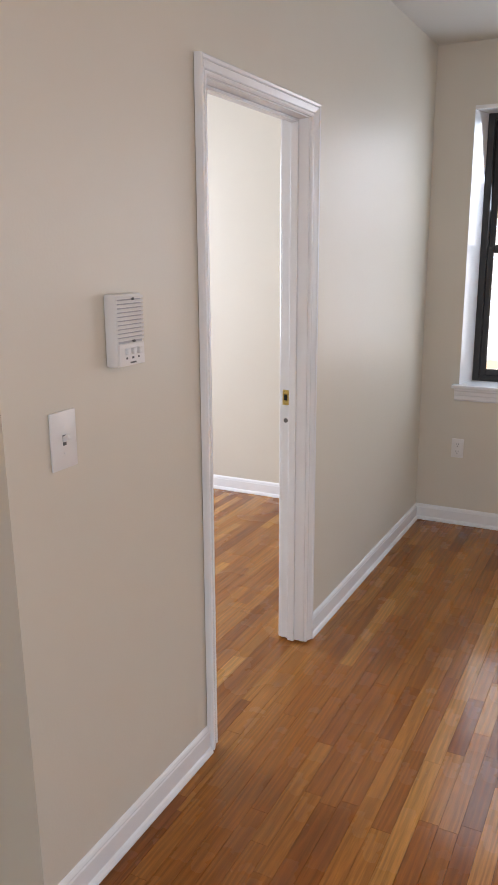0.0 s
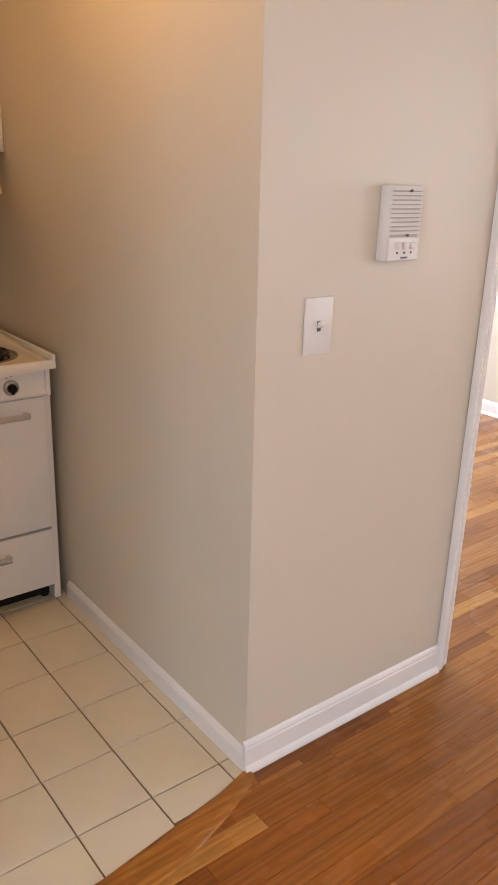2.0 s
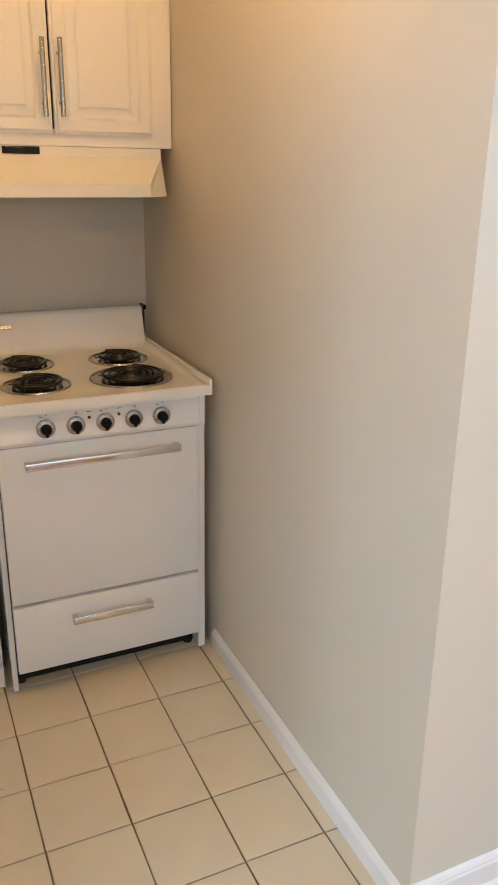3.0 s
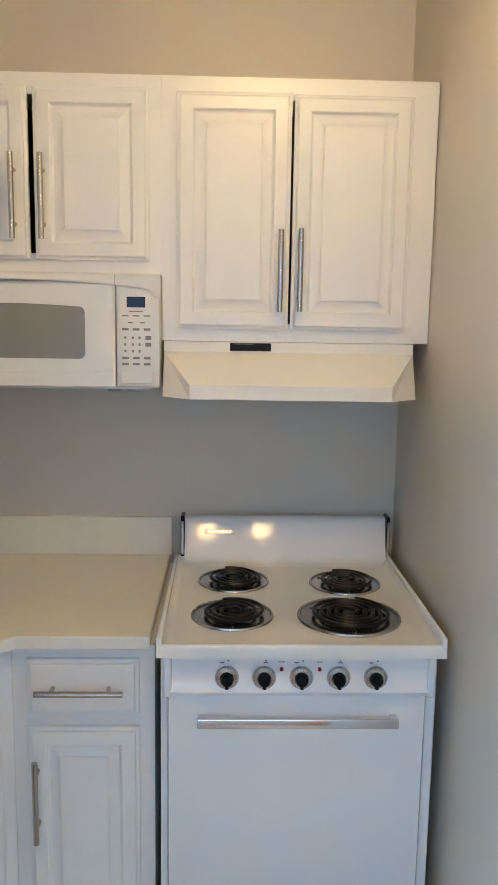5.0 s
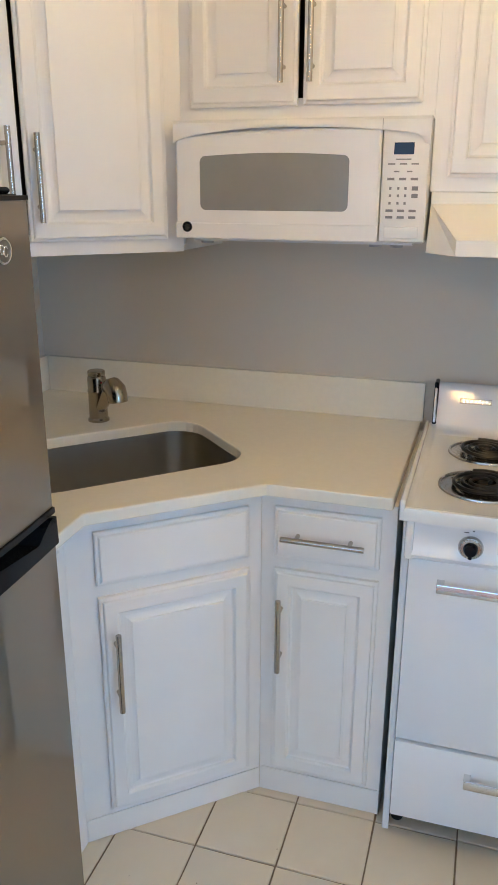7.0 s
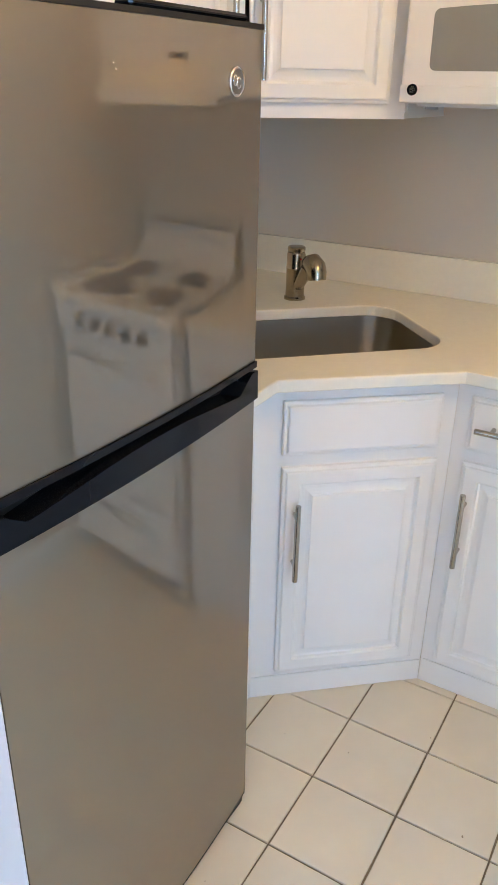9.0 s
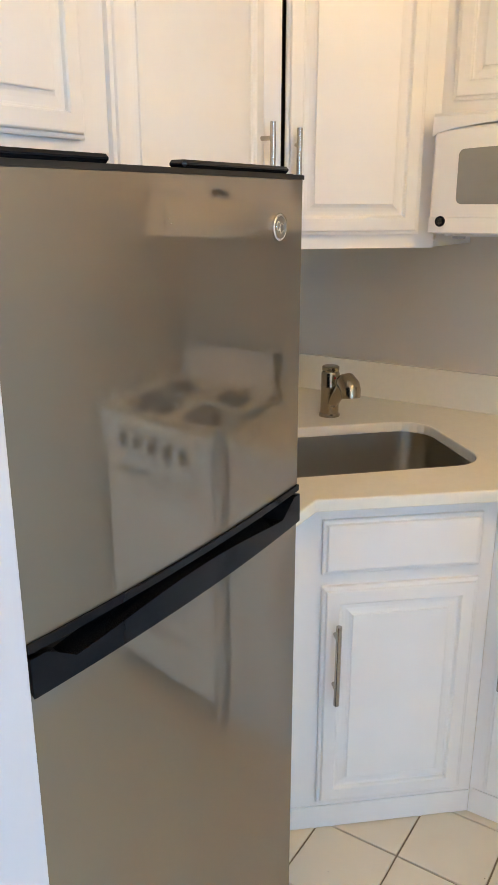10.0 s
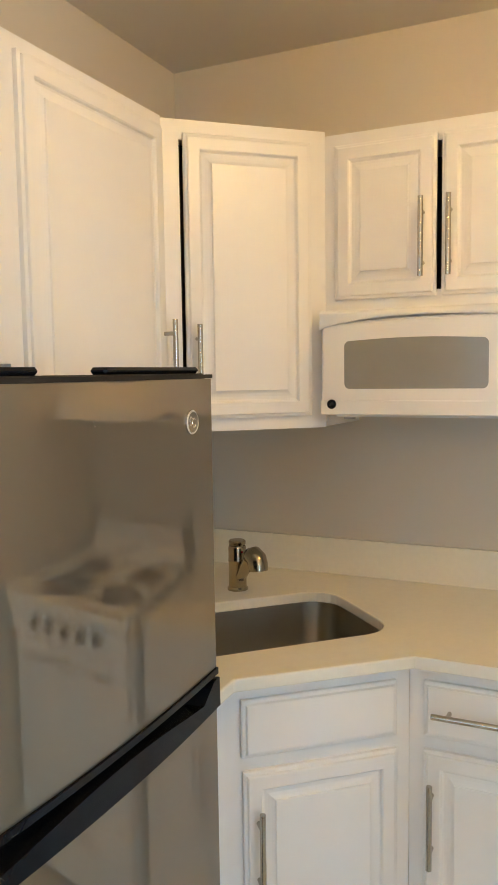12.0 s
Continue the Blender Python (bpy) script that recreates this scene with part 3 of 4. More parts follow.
for a, b, lo, hi in ((0, 0.046, 0, h), (clen - 0.05, clen, 0, h), (0.046, clen - 0.05, 0, 0.05), (0.046, clen - 0.05, h - 0.05, h)):
    box(bm, (a, 0, lo), (b, 0.0185, hi))
part("face_frame", bm, CAB, cab)
bm = box(B(), (XB + 0.003, CU1.y - 0.017, 1.4155), (CU1.x - 0.021, CU1.y - 0.001, 2.173))
bmesh.ops.transform(bm, matrix=inv, verts=bm.verts)
part("side_panel", bm, CAB, cab)
cab_door(cab, 0.055, 0.034, 0.401, 0.756, (0.080, 0.178, 0.197))

# wall cabinets along the side wall
LF = YL + 0.31
cab = thing("wall_cabinet", pose(-0.557, LF, 1.399, 0, 0, 180), "white painted wall cabinet with one wide raised-panel door", "cabinet", g)
carcass(cab, 0.568, 0.308, 0.795, [(0.05, 0.05, 0.52, 0.73)])
cab_door(cab, 0.036, 0.034, 0.556, 0.766, (0.536, 0.190, 0.197))
cab = thing("wall_cabinet", pose(0.080, LF, 1.575, 0, 0, 180), "white painted short wall cabinet above the refrigerator", "cabinet", g)
carcass(cab, 0.637, 0.308, 0.619, [(0.05, 0.05, 0.58, 0.56)])
cab_door(cab, 0.030, 0.040, 0.308, 0.590, (0.285, 0.178, 0.197))
cab_door(cab, 0.318, 0.040, 0.602, 0.590, (0.341, 0.178, 0.197))

# base cabinets
BF = XB + 0.605
g = "base cabinets"
cab = thing("base_cabinet", pose(BF, -0.988, 0, 0, 0, 90), "white painted base cabinet with one drawer and one door", "cabinet", g)
carcass(cab, 0.322, 0.60, 0.874, [(0.05, 0.12, 0.28, 0.67), (0.05, 0.73, 0.28, 0.83)])
dw = cab_door(cab, 0.035, 0.713, 0.288, 0.844, slab=True, name="drawer")
bar_handle(dw, 0.158, 0.779, 0.196, upright=False)
cab_door(cab, 0.035, 0.093, 0.288, 0.681, (0.057, 0.515, 0.20))
part("plinth", box(B(), (0.006, -0.004, 0.006), (0.322, -0.0005, 0.078)), CAB, cab)

S0, S1 = Vector((-0.825, -1.345, 0)), Vector((BF - 0.001, -0.989, 0))
slen = (S1 - S0).length
SA = math.degrees(math.atan2(S1.y - S0.y, S1.x - S0.x))
cab = thing("corner_sink_cabinet", pose(*S0, 0, 0, SA), "white painted diagonal sink base cabinet with one door", "cabinet", g)
bm = B()
for a, b, lo, hi in ((0, 0.10, 0, 0.874), (slen - 0.06, slen, 0, 0.874), (0.10, slen - 0.06, 0, 0.12), (0.10, slen - 0.06, 0.67, 0.73), (0.10, slen - 0.06, 0.83, 0.874)):
    box(bm, (a, 0, lo), (b, 0.0185, hi))
part("face_frame", bm, CAB, cab)
# dark sheet, painted shade behind the sink door
part("shade_lining", box(B(), (0.02, 0.03, 0.05), (slen - 0.02, 0.035, 0.69)), CAB_SHADE, cab)
cab_door(cab, 0.064, 0.713, 0.436, 0.844, slab=True, name="drawer_front")
cab_door(cab, 0.066, 0.090, 0.437, 0.681, (0.097, 0.500, 0.205))
part("plinth", box(B(), (0.004, -0.004, 0.006), (slen - 0.004, -0.0005, 0.070)), CAB, cab)

cab = thing("base_cabinet", pose(-0.562, -1.343, 0, 0, 0, 180), "narrow white painted base cabinet beside the refrigerator", "cabinet", g)
carcass(cab, 0.262, 0.58, 0.874, [(0.05, 0.12, 0.21, 0.83)])
cab_door(cab, 0.02, 0.093, 0.225, 0.844, slab=True)

# worktop with a cut-out for the sink
SU, SV0, SV1, SHW = 0.134, 1.640, 2.030, 0.285
q = math.sqrt(0.5)


def sink_pt(u, v):
    return ((u - v) * q, -(u + v) * q)


def sink_loop(grow=0.0, r=0.085, n=7):
    pts = []
    for cu, cv, a0 in ((SU + SHW, SV1, 0), (SU - SHW, SV1, 90), (SU - SHW, SV0, 180), (SU + SHW, SV0, 270)):
        su, sv = (1 if cu > SU else -1), (1 if cv > 1.8 else -1)
        ox, oy = cu + su * grow - su * r, cv + sv * grow - sv * r
        for k in range(n):
            a = radians(a0 + 90 * k / (n - 1))
            pts.append(sink_pt(ox + r * math.cos(a), oy + r * math.sin(a)))
    return pts


CT0, CT1 = 0.876, 0.906
outer = [(XB + 0.002, -0.674), (-1.103, -0.674), (-1.103, -0.968), (-0.822, -1.289), (-0.562, -1.282), (-0.562, YL + 0.002), (XB + 0.002, YL + 0.002)]
wt = thing("worktop", Matrix(), "beige quartz worktop with an angled front and low upstand", "worktop")
bm = B()
hole = sink_loop()
for z, flip in ((CT1, False), (CT0, True)):
    vo = [bm.verts.new((x, y, z)) for x, y in outer]
    vi = [bm.verts.new((x, y, z)) for x, y in hole]
    es = [bm.edges.new((v[i], v[(i + 1) % len(v)])) for v in (vo, vi) for i in range(len(v))]
    bmesh.ops.triangle_fill(bm, edges=es, use_beauty=True)
    if not flip:
        to, ti = vo, vi
    else:
        for t, b in ((to, vo), (ti, vi)):
            for i in range(len(t)):
                bm.faces.new((t[i], t[(i + 1) % len(t)], b[(i + 1) % len(t)], b[i]))
top = part("slab", bm, COUNTER, wt)
bv = top.modifiers.new("edge", "BEVEL")
bv.width, bv.segments, bv.limit_method, bv.angle_limit = 0.004, 2, "ANGLE", radians(50)
part("upstand", box(B(), (XB + 0.001, YL + 0.024, CT1), (XB + 0.022, -0.668, 1.021), 0.0015), COUNTER, wt)
part("upstand", box(B(), (XB + 0.001, YL + 0.001, CT1), (-0.562, YL + 0.022, 1.021), 0.0015), COUNTER, wt)

sink = thing("kitchen_sink", Matrix(), "stainless steel undermount sink bowl", "sink")
bm = B()
loops = []
for z, gr, r in ((CT0 - 0.001, 0.02, 0.1), (CT0 - 0.001, 0.004, 0.088), (CT0 - 0.02, 0.002, 0.088), (0.73, -0.012, 0.08), (0.712, -0.022, 0.075), (0.703, -0.045, 0.06)):
    loops.append([bm.verts.new((x, y, z)) for x, y in sink_loop(gr, r)])
for a, b in zip(loops, loops[1:]):
    for i in range(len(a)):
        bm.faces.new((a[i], a[(i + 1) % len(a)], b[(i + 1) % len(a)], b[i]))
bm.faces.new(loops[-1])
bowl = part("bowl", bm, SINK, sink, smooth=True)
dx, dy = sink_pt(SU, 1.84)
part("drain", lathe(B(), ((0.0, 0.002), (0.02, 0.002), (0.03, 0.004), (0.042, 0.005), (0.044, 0.001)), at=(dx, dy, 0.7035)), CHROME, sink, smooth=True)

fx, fy = -1.447, -1.580
fc = thing("kitchen_faucet", pose(fx, fy, CT1, 0, 0, 57), "brushed nickel single-lever faucet with a short pull-out spout", "faucet")
part("body", lathe(B(), ((0.0, 0.0), (0.031, 0.0), (0.031, 0.006), (0.027, 0.010), (0.0265, 0.085), (0.028, 0.088), (0.028, 0.092), (0.0265, 0.095), (0.027, 0.128), (0.024, 0.134), (0.0, 0.135))), BRONZE, fc, smooth=True)
part("lever", lathe(B(), ((0.0, 0.1355), (0.024, 0.1355), (0.0255, 0.139), (0.0255, 0.147), (0.022, 0.150), (0.0, 0.1505))), BRONZE, fc, smooth=True)
part("spout", sweep(B(), ((0.0, 0, 0.028), (0.022, 0, 0.048), (0.046, 0, 0.074), (0.066, 0, 0.098), (0.080, 0, 0.112)), (0.016, 0.017, 0.018, 0.0195, 0.021)), BRONZE, fc, smooth=True)
part("spray_head", sweep(B(), ((0.070, 0, 0.105), (0.080, 0, 0.116), (0.093, 0, 0.119), (0.106, 0, 0.113), (0.114, 0, 0.099), (0.117, 0, 0.080)), (0.020, 0.0255, 0.0285, 0.0295, 0.029, 0.027)), BRONZE, fc, smooth=True)
part("red_dot", cyl(B(), (0.0268, 0.0, 0.118), (0.0275, 0, 0.118), 0.003, n=10), REDL, fc)

# ---- range ----
rg = thing("kitchen_range", pose(-1.06, -0.652, 0, 0, 0, 90), "white enamel freestanding electric range with four coil burners", "stove")
RW = 0.624
# local: x 0..RW along the front, y into the kitchen wall, front of the oven door at y = 0
bm = B()
for x0, x1 in ((0.004, 0.020), (RW - 0.030, RW - 0.006)):
    box(bm, (x0, 0.022, 0.012), (x1, 0.63, 0.888), 0.002)
box(bm, (0.02, 0.045, 0.10), (RW - 0.02, 0.63, 0.888))
part("body", bm, ENAMEL, rg)
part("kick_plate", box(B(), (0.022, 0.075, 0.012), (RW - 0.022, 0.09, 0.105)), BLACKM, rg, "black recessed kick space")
for x in (0.035, RW - 0.045):
    for y in (0.085, 0.58):
        part("foot", cyl(B(), (x, y, 0.0), (x, y, 0.03), 0.015, n=14), BLACKM, rg)
part("door_gasket", box(B(), (0.0205, 0.0425, 0.085), (RW - 0.0305, 0.0448, 0.812)), BLACKM, rg)
part("oven_door", box(B(), (0.022, 0.0, 0.312), (RW - 0.035, 0.042, 0.789), 0.004, 2), ENAMEL, rg, smooth=True)
part("drawer", box(B(), (0.022, 0.0, 0.082), (RW - 0.035, 0.042, 0.303), 0.004, 2), ENAMEL, rg, smooth=True)


def flat_pull(name, x0, x1, z, hh):
    bm = B()
    box(bm, (x0, -0.030, z - hh), (x1, -0.024, z + hh), 0.0025, 2)
    for x in (x0, x1 - 0.016):
        box(bm, (x, -0.026, z - hh * 0.8), (x + 0.016, 0.001, z + hh * 0.8), 0.001)
    return part(name, bm, CHROME, rg, "flat chrome pull", smooth=True)


flat_pull("oven_handle", 0.087, 0.526, 0.738, 0.011)
flat_pull("drawer_handle", 0.187, 0.430, 0.240, 0.012)
# control panel, slightly proud with rolled edges
bm = B()
PANEL = ((0.020, 0.790), (0.002, 0.790), (-0.010, 0.795), (-0.014, 0.804), (-0.008, 0.815), (-0.003, 0.860), (-0.007, 0.873), (-0.006, 0.882), (0.002, 0.888), (0.020, 0.888))
ends = [[bm.verts.new((x, y, z)) for y, z in PANEL] for x in (0.013, RW - 0.018)]
for i in range(len(PANEL)):
    j = (i + 1) % len(PANEL)
    bm.faces.new((ends[0][i], ends[0][j], ends[1][j], ends[1][i]))
bm.faces.new(ends[0])
bm.faces.new(ends[1])
cp = part("control_panel", bm, ENAMEL, rg, smooth=True)
for x0, x1 in ((0.012, 0.030), (RW - 0.035, RW - 0.017)):
    part("end_cap", box(B(), (x0, -0.0145, 0.791), (x1, 0.018, 0.8875), 0.006, 3), ENAMEL, cp, smooth=True)
for i in range(5):
    x, z = 0.150 + i * 0.0812, 0.836
    bm = lathe(B(), ((0.0, 0.0), (0.0262, 0.0), (0.0262, 0.004), (0.0235, 0.0085), (0.016, 0.010), (0.0, 0.010)), n=36)
    bmesh.ops.rotate(bm, verts=bm.verts, cent=(0, 0, 0), matrix=Matrix.Rotation(radians(90), 3, "X"))
    bmesh.ops.translate(bm, verts=bm.verts, vec=(x, -0.006, z))
    sk = part("knob", bm, STEEL, rg, "chrome skirted knob with a black grip", smooth=True)
    bm = lathe(B(), ((0.0, 0.009), (0.0155, 0.009), (0.0145, 0.020), (0.012, 0.024), (0.0, 0.0245)), n=24)
    box(bm, (-0.004, -0.019, 0.010), (0.004, 0.014, 0.024), 0.0015)
    bmesh.ops.rotate(bm, verts=bm.verts, cent=(0, 0, 0), matrix=Matrix.Rotation(radians(90), 3, "X"))
    bmesh.ops.translate(bm, verts=bm.verts, vec=(x, -0.006, z))
    part("grip", bm, BLACKP, sk, smooth=True)
    bm = B()
    for k in range(22):
        a = 2 * math.pi * k / 22
        p = Vector((x + 0.0215 * math.cos(a), -0.0151, z + 0.0215 * math.sin(a)))
        box(bm, p - Vector((0.0009, 0.0004, 0.0012)), p + Vector((0.0009, 0.0004, 0.0012)))
    part("scale_marks", bm, MARK, sk)
    bm = B()
    sx = -0.010 if i % 2 == 0 else 0.004
    box(bm, (x + sx - 0.006, -0.0072, 0.8685), (x + sx + 0.004, -0.0060, 0.8705))
    box(bm, (x + 0.001, -0.0072, 0.8725), (x + 0.005, -0.0060, 0.8752))
    part("printed_mark", bm, MARK, cp)
for x in (0.269, 0.352):
    part("indicator_light", cyl(B(), (x, -0.0005, 0.854), (x, -0.008, 0.854), 0.0042, n=14), REDL, rg, "small red indicator lens")
    part("printed_mark", box(B(), (x - 0.007, -0.0072, 0.8705), (x + 0.006, -0.0060, 0.8725)), MARK, cp)
# cooktop: a shallow tray with a raised rim
bm = B()
CTW, CTD = 0.628, 0.600
prev = None
for d, z in ((0.0, 0.884), (0.0, 0.918), (0.002, 0.924), (0.007, 0.926), (0.012, 0.923), (0.026, 0.909), (0.034, 0.907)):
    f = -0.018
    vs = [bm.verts.new((x, y, z - (0.012 if (k < 2 and z > 0.909) else 0.0))) for k, (x, y) in enumerate(((d - 0.002, f + d), (CTW - 0.002 - d, f + d), (CTW - 0.002 - d, CTD - d), (d - 0.002, CTD - d)))]
    if prev:
        for i in range(4):
            bm.faces.new((prev[i], prev[(i + 1) % 4], vs[(i + 1) % 4], vs[i]))
    prev = vs
BURNERS = ((0.167, 0.418, 0.096, 2), (0.466, 0.402, 0.096, 0.5), (0.162, 0.170, 0.099, -2), (0.440, 0.164, 0.124, 0.5))
rim = [bm.edges.get((prev[i], prev[(i + 1) % 4])) for i in range(4)]
for bx, by, br, _ in BURNERS:
    ring = [bm.verts.new((bx + br * 0.95 * math.cos(2 * math.pi * k / 40), by + br * 0.95 * math.sin(2 * math.pi * k / 40), 0.907)) for k in range(40)]
    rim += [bm.edges.new((ring[k], ring[(k + 1) % 40])) for k in range(40)]
bmesh.ops.triangle_fill(bm, edges=rim, use_beauty=True)
part("cooktop", bm, ENAMEL_TOP, rg, "ivory-white enamel cooktop with a raised rim", smooth=True)
for x0, x1 in ((-0.0035, 0.0085), (CTW - 0.0125, CTW - 0.0005)):
    part("side_lip", box(B(), (x0, -0.0185, 0.900), (x1, CTD, 0.931), 0.005, 3), ENAMEL, rg, smooth=True)
# backguard with cove, ends and badge
BG = ((0.545, 0.907), (0.562, 0.910), (0.572, 0.918), (0.577, 0.930), (0.6060, 1.020), (0.609, 1.031), (0.617, 1.037), (0.636, 1.037), (0.636, 0.890), (0.545, 0.890))
bm = B()
ends = [[bm.verts.new((x, y, z)) for y, z in BG] for x in (0.026, RW - 0.012)]
for i in range(len(BG)):
    j = (i + 1) % len(BG)
    bm.faces.new((ends[0][i], ends[0][j], ends[1][j], ends[1][i]))
bm.faces.new(ends[0])
bm.faces.new(ends[1])
bgd = part("backguard", bm, ENAMEL, rg, smooth=True)
for x0, x1 in ((0.014, 0.0255), (RW - 0.0115, RW)):
    bm = B()
    box(bm, (x0, 0.588, 0.918), (x1, 0.640, 1.044), 0.003)
    e = part("end_trim", bm, BLACKP, rg, "black and chrome end trim")
    part("chrome_edge", box(B(), (x0 + 0.002, 0.582, 0.93), (x1 - 0.002, 0.590, 1.03), 0.002), CHROME, e)
bt = Matrix.Translation((0, 0.5957, 0.9955)) @ Matrix.Rotation(radians(-17.9), 4, "X")
bm = box(B(), (0.085, -0.002, -0.0075), (0.170, 0.002, 0.0075), 0.001)
bmesh.ops.transform(bm, matrix=bt, verts=bm.verts)
badge = part("badge", bm, NICKEL, rg, "small chrome nameplate")
for k in range(7):
    bm = box(B(), (0.092 + k * 0.0105, -0.0030, -0.0045), (0.099 + k * 0.0105, -0.0018, 0.0045))
    bmesh.ops.transform(bm, matrix=bt, verts=bm.verts)
    part("relief", bm, CHROME, badge)


def burner(x, y, r, tilt):
    pan = lathe(B(), ((0.0, 0.8905), (r * 0.55, 0.891), (r * 0.80, 0.894), (r * 0.90, 0.903), (r * 0.94, 0.9105)), n=44, at=(x, y, 0))
    pan = part("drip_pan", pan, PAN, rg, "dark shiny drip pan", smooth=True)
    part("trim_ring", lathe(B(), ((r * 0.925, 0.9095), (r * 0.940, 0.9128), (r * 0.985, 0.9128), (r, 0.9085)), n=44, at=(x, y, 0)), STEEL, pan, smooth=True)
    turns = 4.2 if r > 0.11 else 3.3
    n = int(turns * 30)
    pts, rad = [], []
    m = Matrix.Rotation(radians(tilt), 3, "Y")
    for i in range(n + 1):
        f = i / n
        a = 2 * math.pi * turns * f
        rr = r * (0.18 + 0.60 * f)
        p = m @ Vector((rr * math.cos(a), rr * math.sin(a), 0))
        pts.append((x + p.x, y + p.y, 0.9200 + p.z))
        rad.append(0.0050)
    c = part("coil", sweep(B(), pts, rad, 8), COIL, rg, "black coil heating element", smooth=True)
    part("coil_centre", lathe(B(), ((0.0, 0.9215), (r * 0.10, 0.9215), (r * 0.13, 0.919), (r * 0.13, 0.893)), n=20, at=(x, y, 0)), BLACKM, c, smooth=True)
    bm = B()
    for k in range(3):
        a = radians(120 * k + 30)
        d = Vector((math.cos(a), math.sin(a), 0))
        cyl(bm, Vector((x, y, 0.9100)) + d * r * 0.1, Vector((x, y, 0.9100)) + d * r * 0.82, 0.0022, n=6)
    part("coil_support", bm, CHROME, c)


for spec in BURNERS:
    burner(*spec)

# ---- range hood ----
hd = thing("range_hood", Matrix(), "off-white enamel range hood with sloping front", "range hood")
y0, y1, xf, xs = -0.667, -0.040, -1.300, -1.372
a0, a1 = y0 + 0.070, y1 - 0.074
ZB, ZL, ZS, ZT = 1.416, 1.450, 1.524, 1.5495
bm = B()
V = bm.verts.new
xt = UF + 0.006
tl, tr, bl_, br_ = V((xt, y0, ZT)), V((xt, y1, ZT)), V((XB + 0.002, y0, ZT)), V((XB + 0.002, y1, ZT))
sl, sr = V((xt, y0, ZS)), V((xt, y1, ZS))
ll, lr = V((xf, a0, ZL)), V((xf, a1, ZL))
kl, kr = V((xf, a0, ZB)), V((xf, a1, ZB))
cl, cr_ = V((xs, y0, ZB)), V((xs, y1, ZB))
dl, dr_ = V((XB + 0.002, y0, ZB)), V((XB + 0.002, y1, ZB))
for f in ((tl, tr, sr, sl), (sl, sr, lr, ll), (ll, lr, kr, kl), (sl, ll, kl, cl), (sr, cr_, kr, lr), (bl_, br_, tr, tl), (bl_, tl, sl, cl, dl), (br_, dr_, cr_, sr, tr)):
    bm.faces.new(f)
part("shell", bm, HOODW, hd)
part("underside", prism(B(), ((XB + 0.004, y0 + 0.014), (XB + 0.004, y1 - 0.014), (xs - 0.012, y1 - 0.014), (xf - 0.016, a1 - 0.014), (xf - 0.016, a0 + 0.014), (xs - 0.012, y0 + 0.014)), ZB + 0.008, ZB + 0.012), STEEL, hd)
csw = part("switch_panel", box(B(), (xt - 0.001, -0.502, 1.5275), (xt + 0.002, -0.399, 1.5475)), BLACKM, hd, "black switch strip")
for y in (-0.485, -0.44):
    part("rocker", box(B(), (xt + 0.001, y, 1.532), (xt + 0.005, y + 0.030, 1.543), 0.001), BLACKM, csw)
part("printed_mark", box(B(), (xt + 0.0018, -0.493, 1.5445), (xt + 0.0024, -0.445, 1.5458)), MARKL, csw)

# ---- microwave ----
mw = thing("microwave_oven", pose(-1.366, -1.280, 1.436, 0, 0, 90), "white under-cabinet microwave oven with grey window", "microwave")
MW, MH = 0.609, 0.2725
part("body", box(B(), (0.003, 0.012, 0.0), (MW - 0.003, 0.370, MH), 0.004), PLASTIC, mw)
part("base_grille", box(B(), (0.03, 0.03, -0.006), (MW - 0.03, 0.32, 0.001)), PLASTIC, mw)
for x in (0.06, 0.49, 0.54):
    part("lamp_cover", cyl(B(), (x, 0.05, -0.012), (x, 0.05, 0.0), 0.016, n=16), MARKL, mw)
ARCH = ((0.0, 0.050), (0.010, 0.043), (0.05, 0.033), (0.12, 0.024), (0.19, 0.019), (0.27, 0.017), (0.36, 0.0185), (0.44, 0.0215), (0.503, 0.027), (0.550, 0.031), (0.578, 0.036), (0.590, 0.043), (0.597, 0.055), (MW, 0.058))
bm = B()
cols = []
for x, drop in ARCH:
    cols.append([bm.verts.new(p) for p in ((x, 0.011, MH + 0.0015), (x, -0.010, MH + 0.0015), (x, -0.0185, MH - 0.006), (x, -0.0205, MH - drop + 0.004), (x, -0.0185, MH - drop), (x, 0.011, MH - drop))])
for a, b in zip(cols, cols[1:]):
    for k in range(6):
        bm.faces.new((a[k], a[(k + 1) % 6], b[(k + 1) % 6], b[k]))
bm.faces.new(cols[0])
bm.faces.new(cols[-1])
part("top_trim", bm, PLASTIC, mw, smooth=True)
part("trim_joint", box(B(), (0.5022, -0.0212, MH - 0.026), (0.5036, -0.010, MH - 0.003)), MARKL, mw)
DX = 0.503
dm = B()
n = 16
pts = [(0.002, 0.004), (DX - 0.0015, 0.004), (DX - 0.0015, MH - 0.021)]
for i in range(n + 1):
    f = 1 - i / n
    pts.append((0.004 + (DX - 0.006) * f, MH - 0.034 + 0.014 * (1 - (1 - f) ** 2.2)))
lo = [dm.verts.new((x, 0.012, z)) for x, z in pts]
hi = [dm.verts.new((x, -0.010, z)) for x, z in pts]
cx_, cz_ = 0.25, 0.125
inn = [dm.verts.new((x + (cx_ - x) * 0.022, -0.0145, z + (cz_ - z) * 0.045)) for x, z in pts]
for a, b in ((lo, hi), (hi, inn)):
    for i in range(len(pts)):
        j = (i + 1) % len(pts)
        dm.faces.new((a[i], a[j], b[j], b[i]))
dm.faces.new(inn)
md = part("door", dm, PLASTIC, mw)
wx0, wx1, wz0, wz1 = 0.066, 0.430, 0.070, 0.196
bm = B()
pts = []
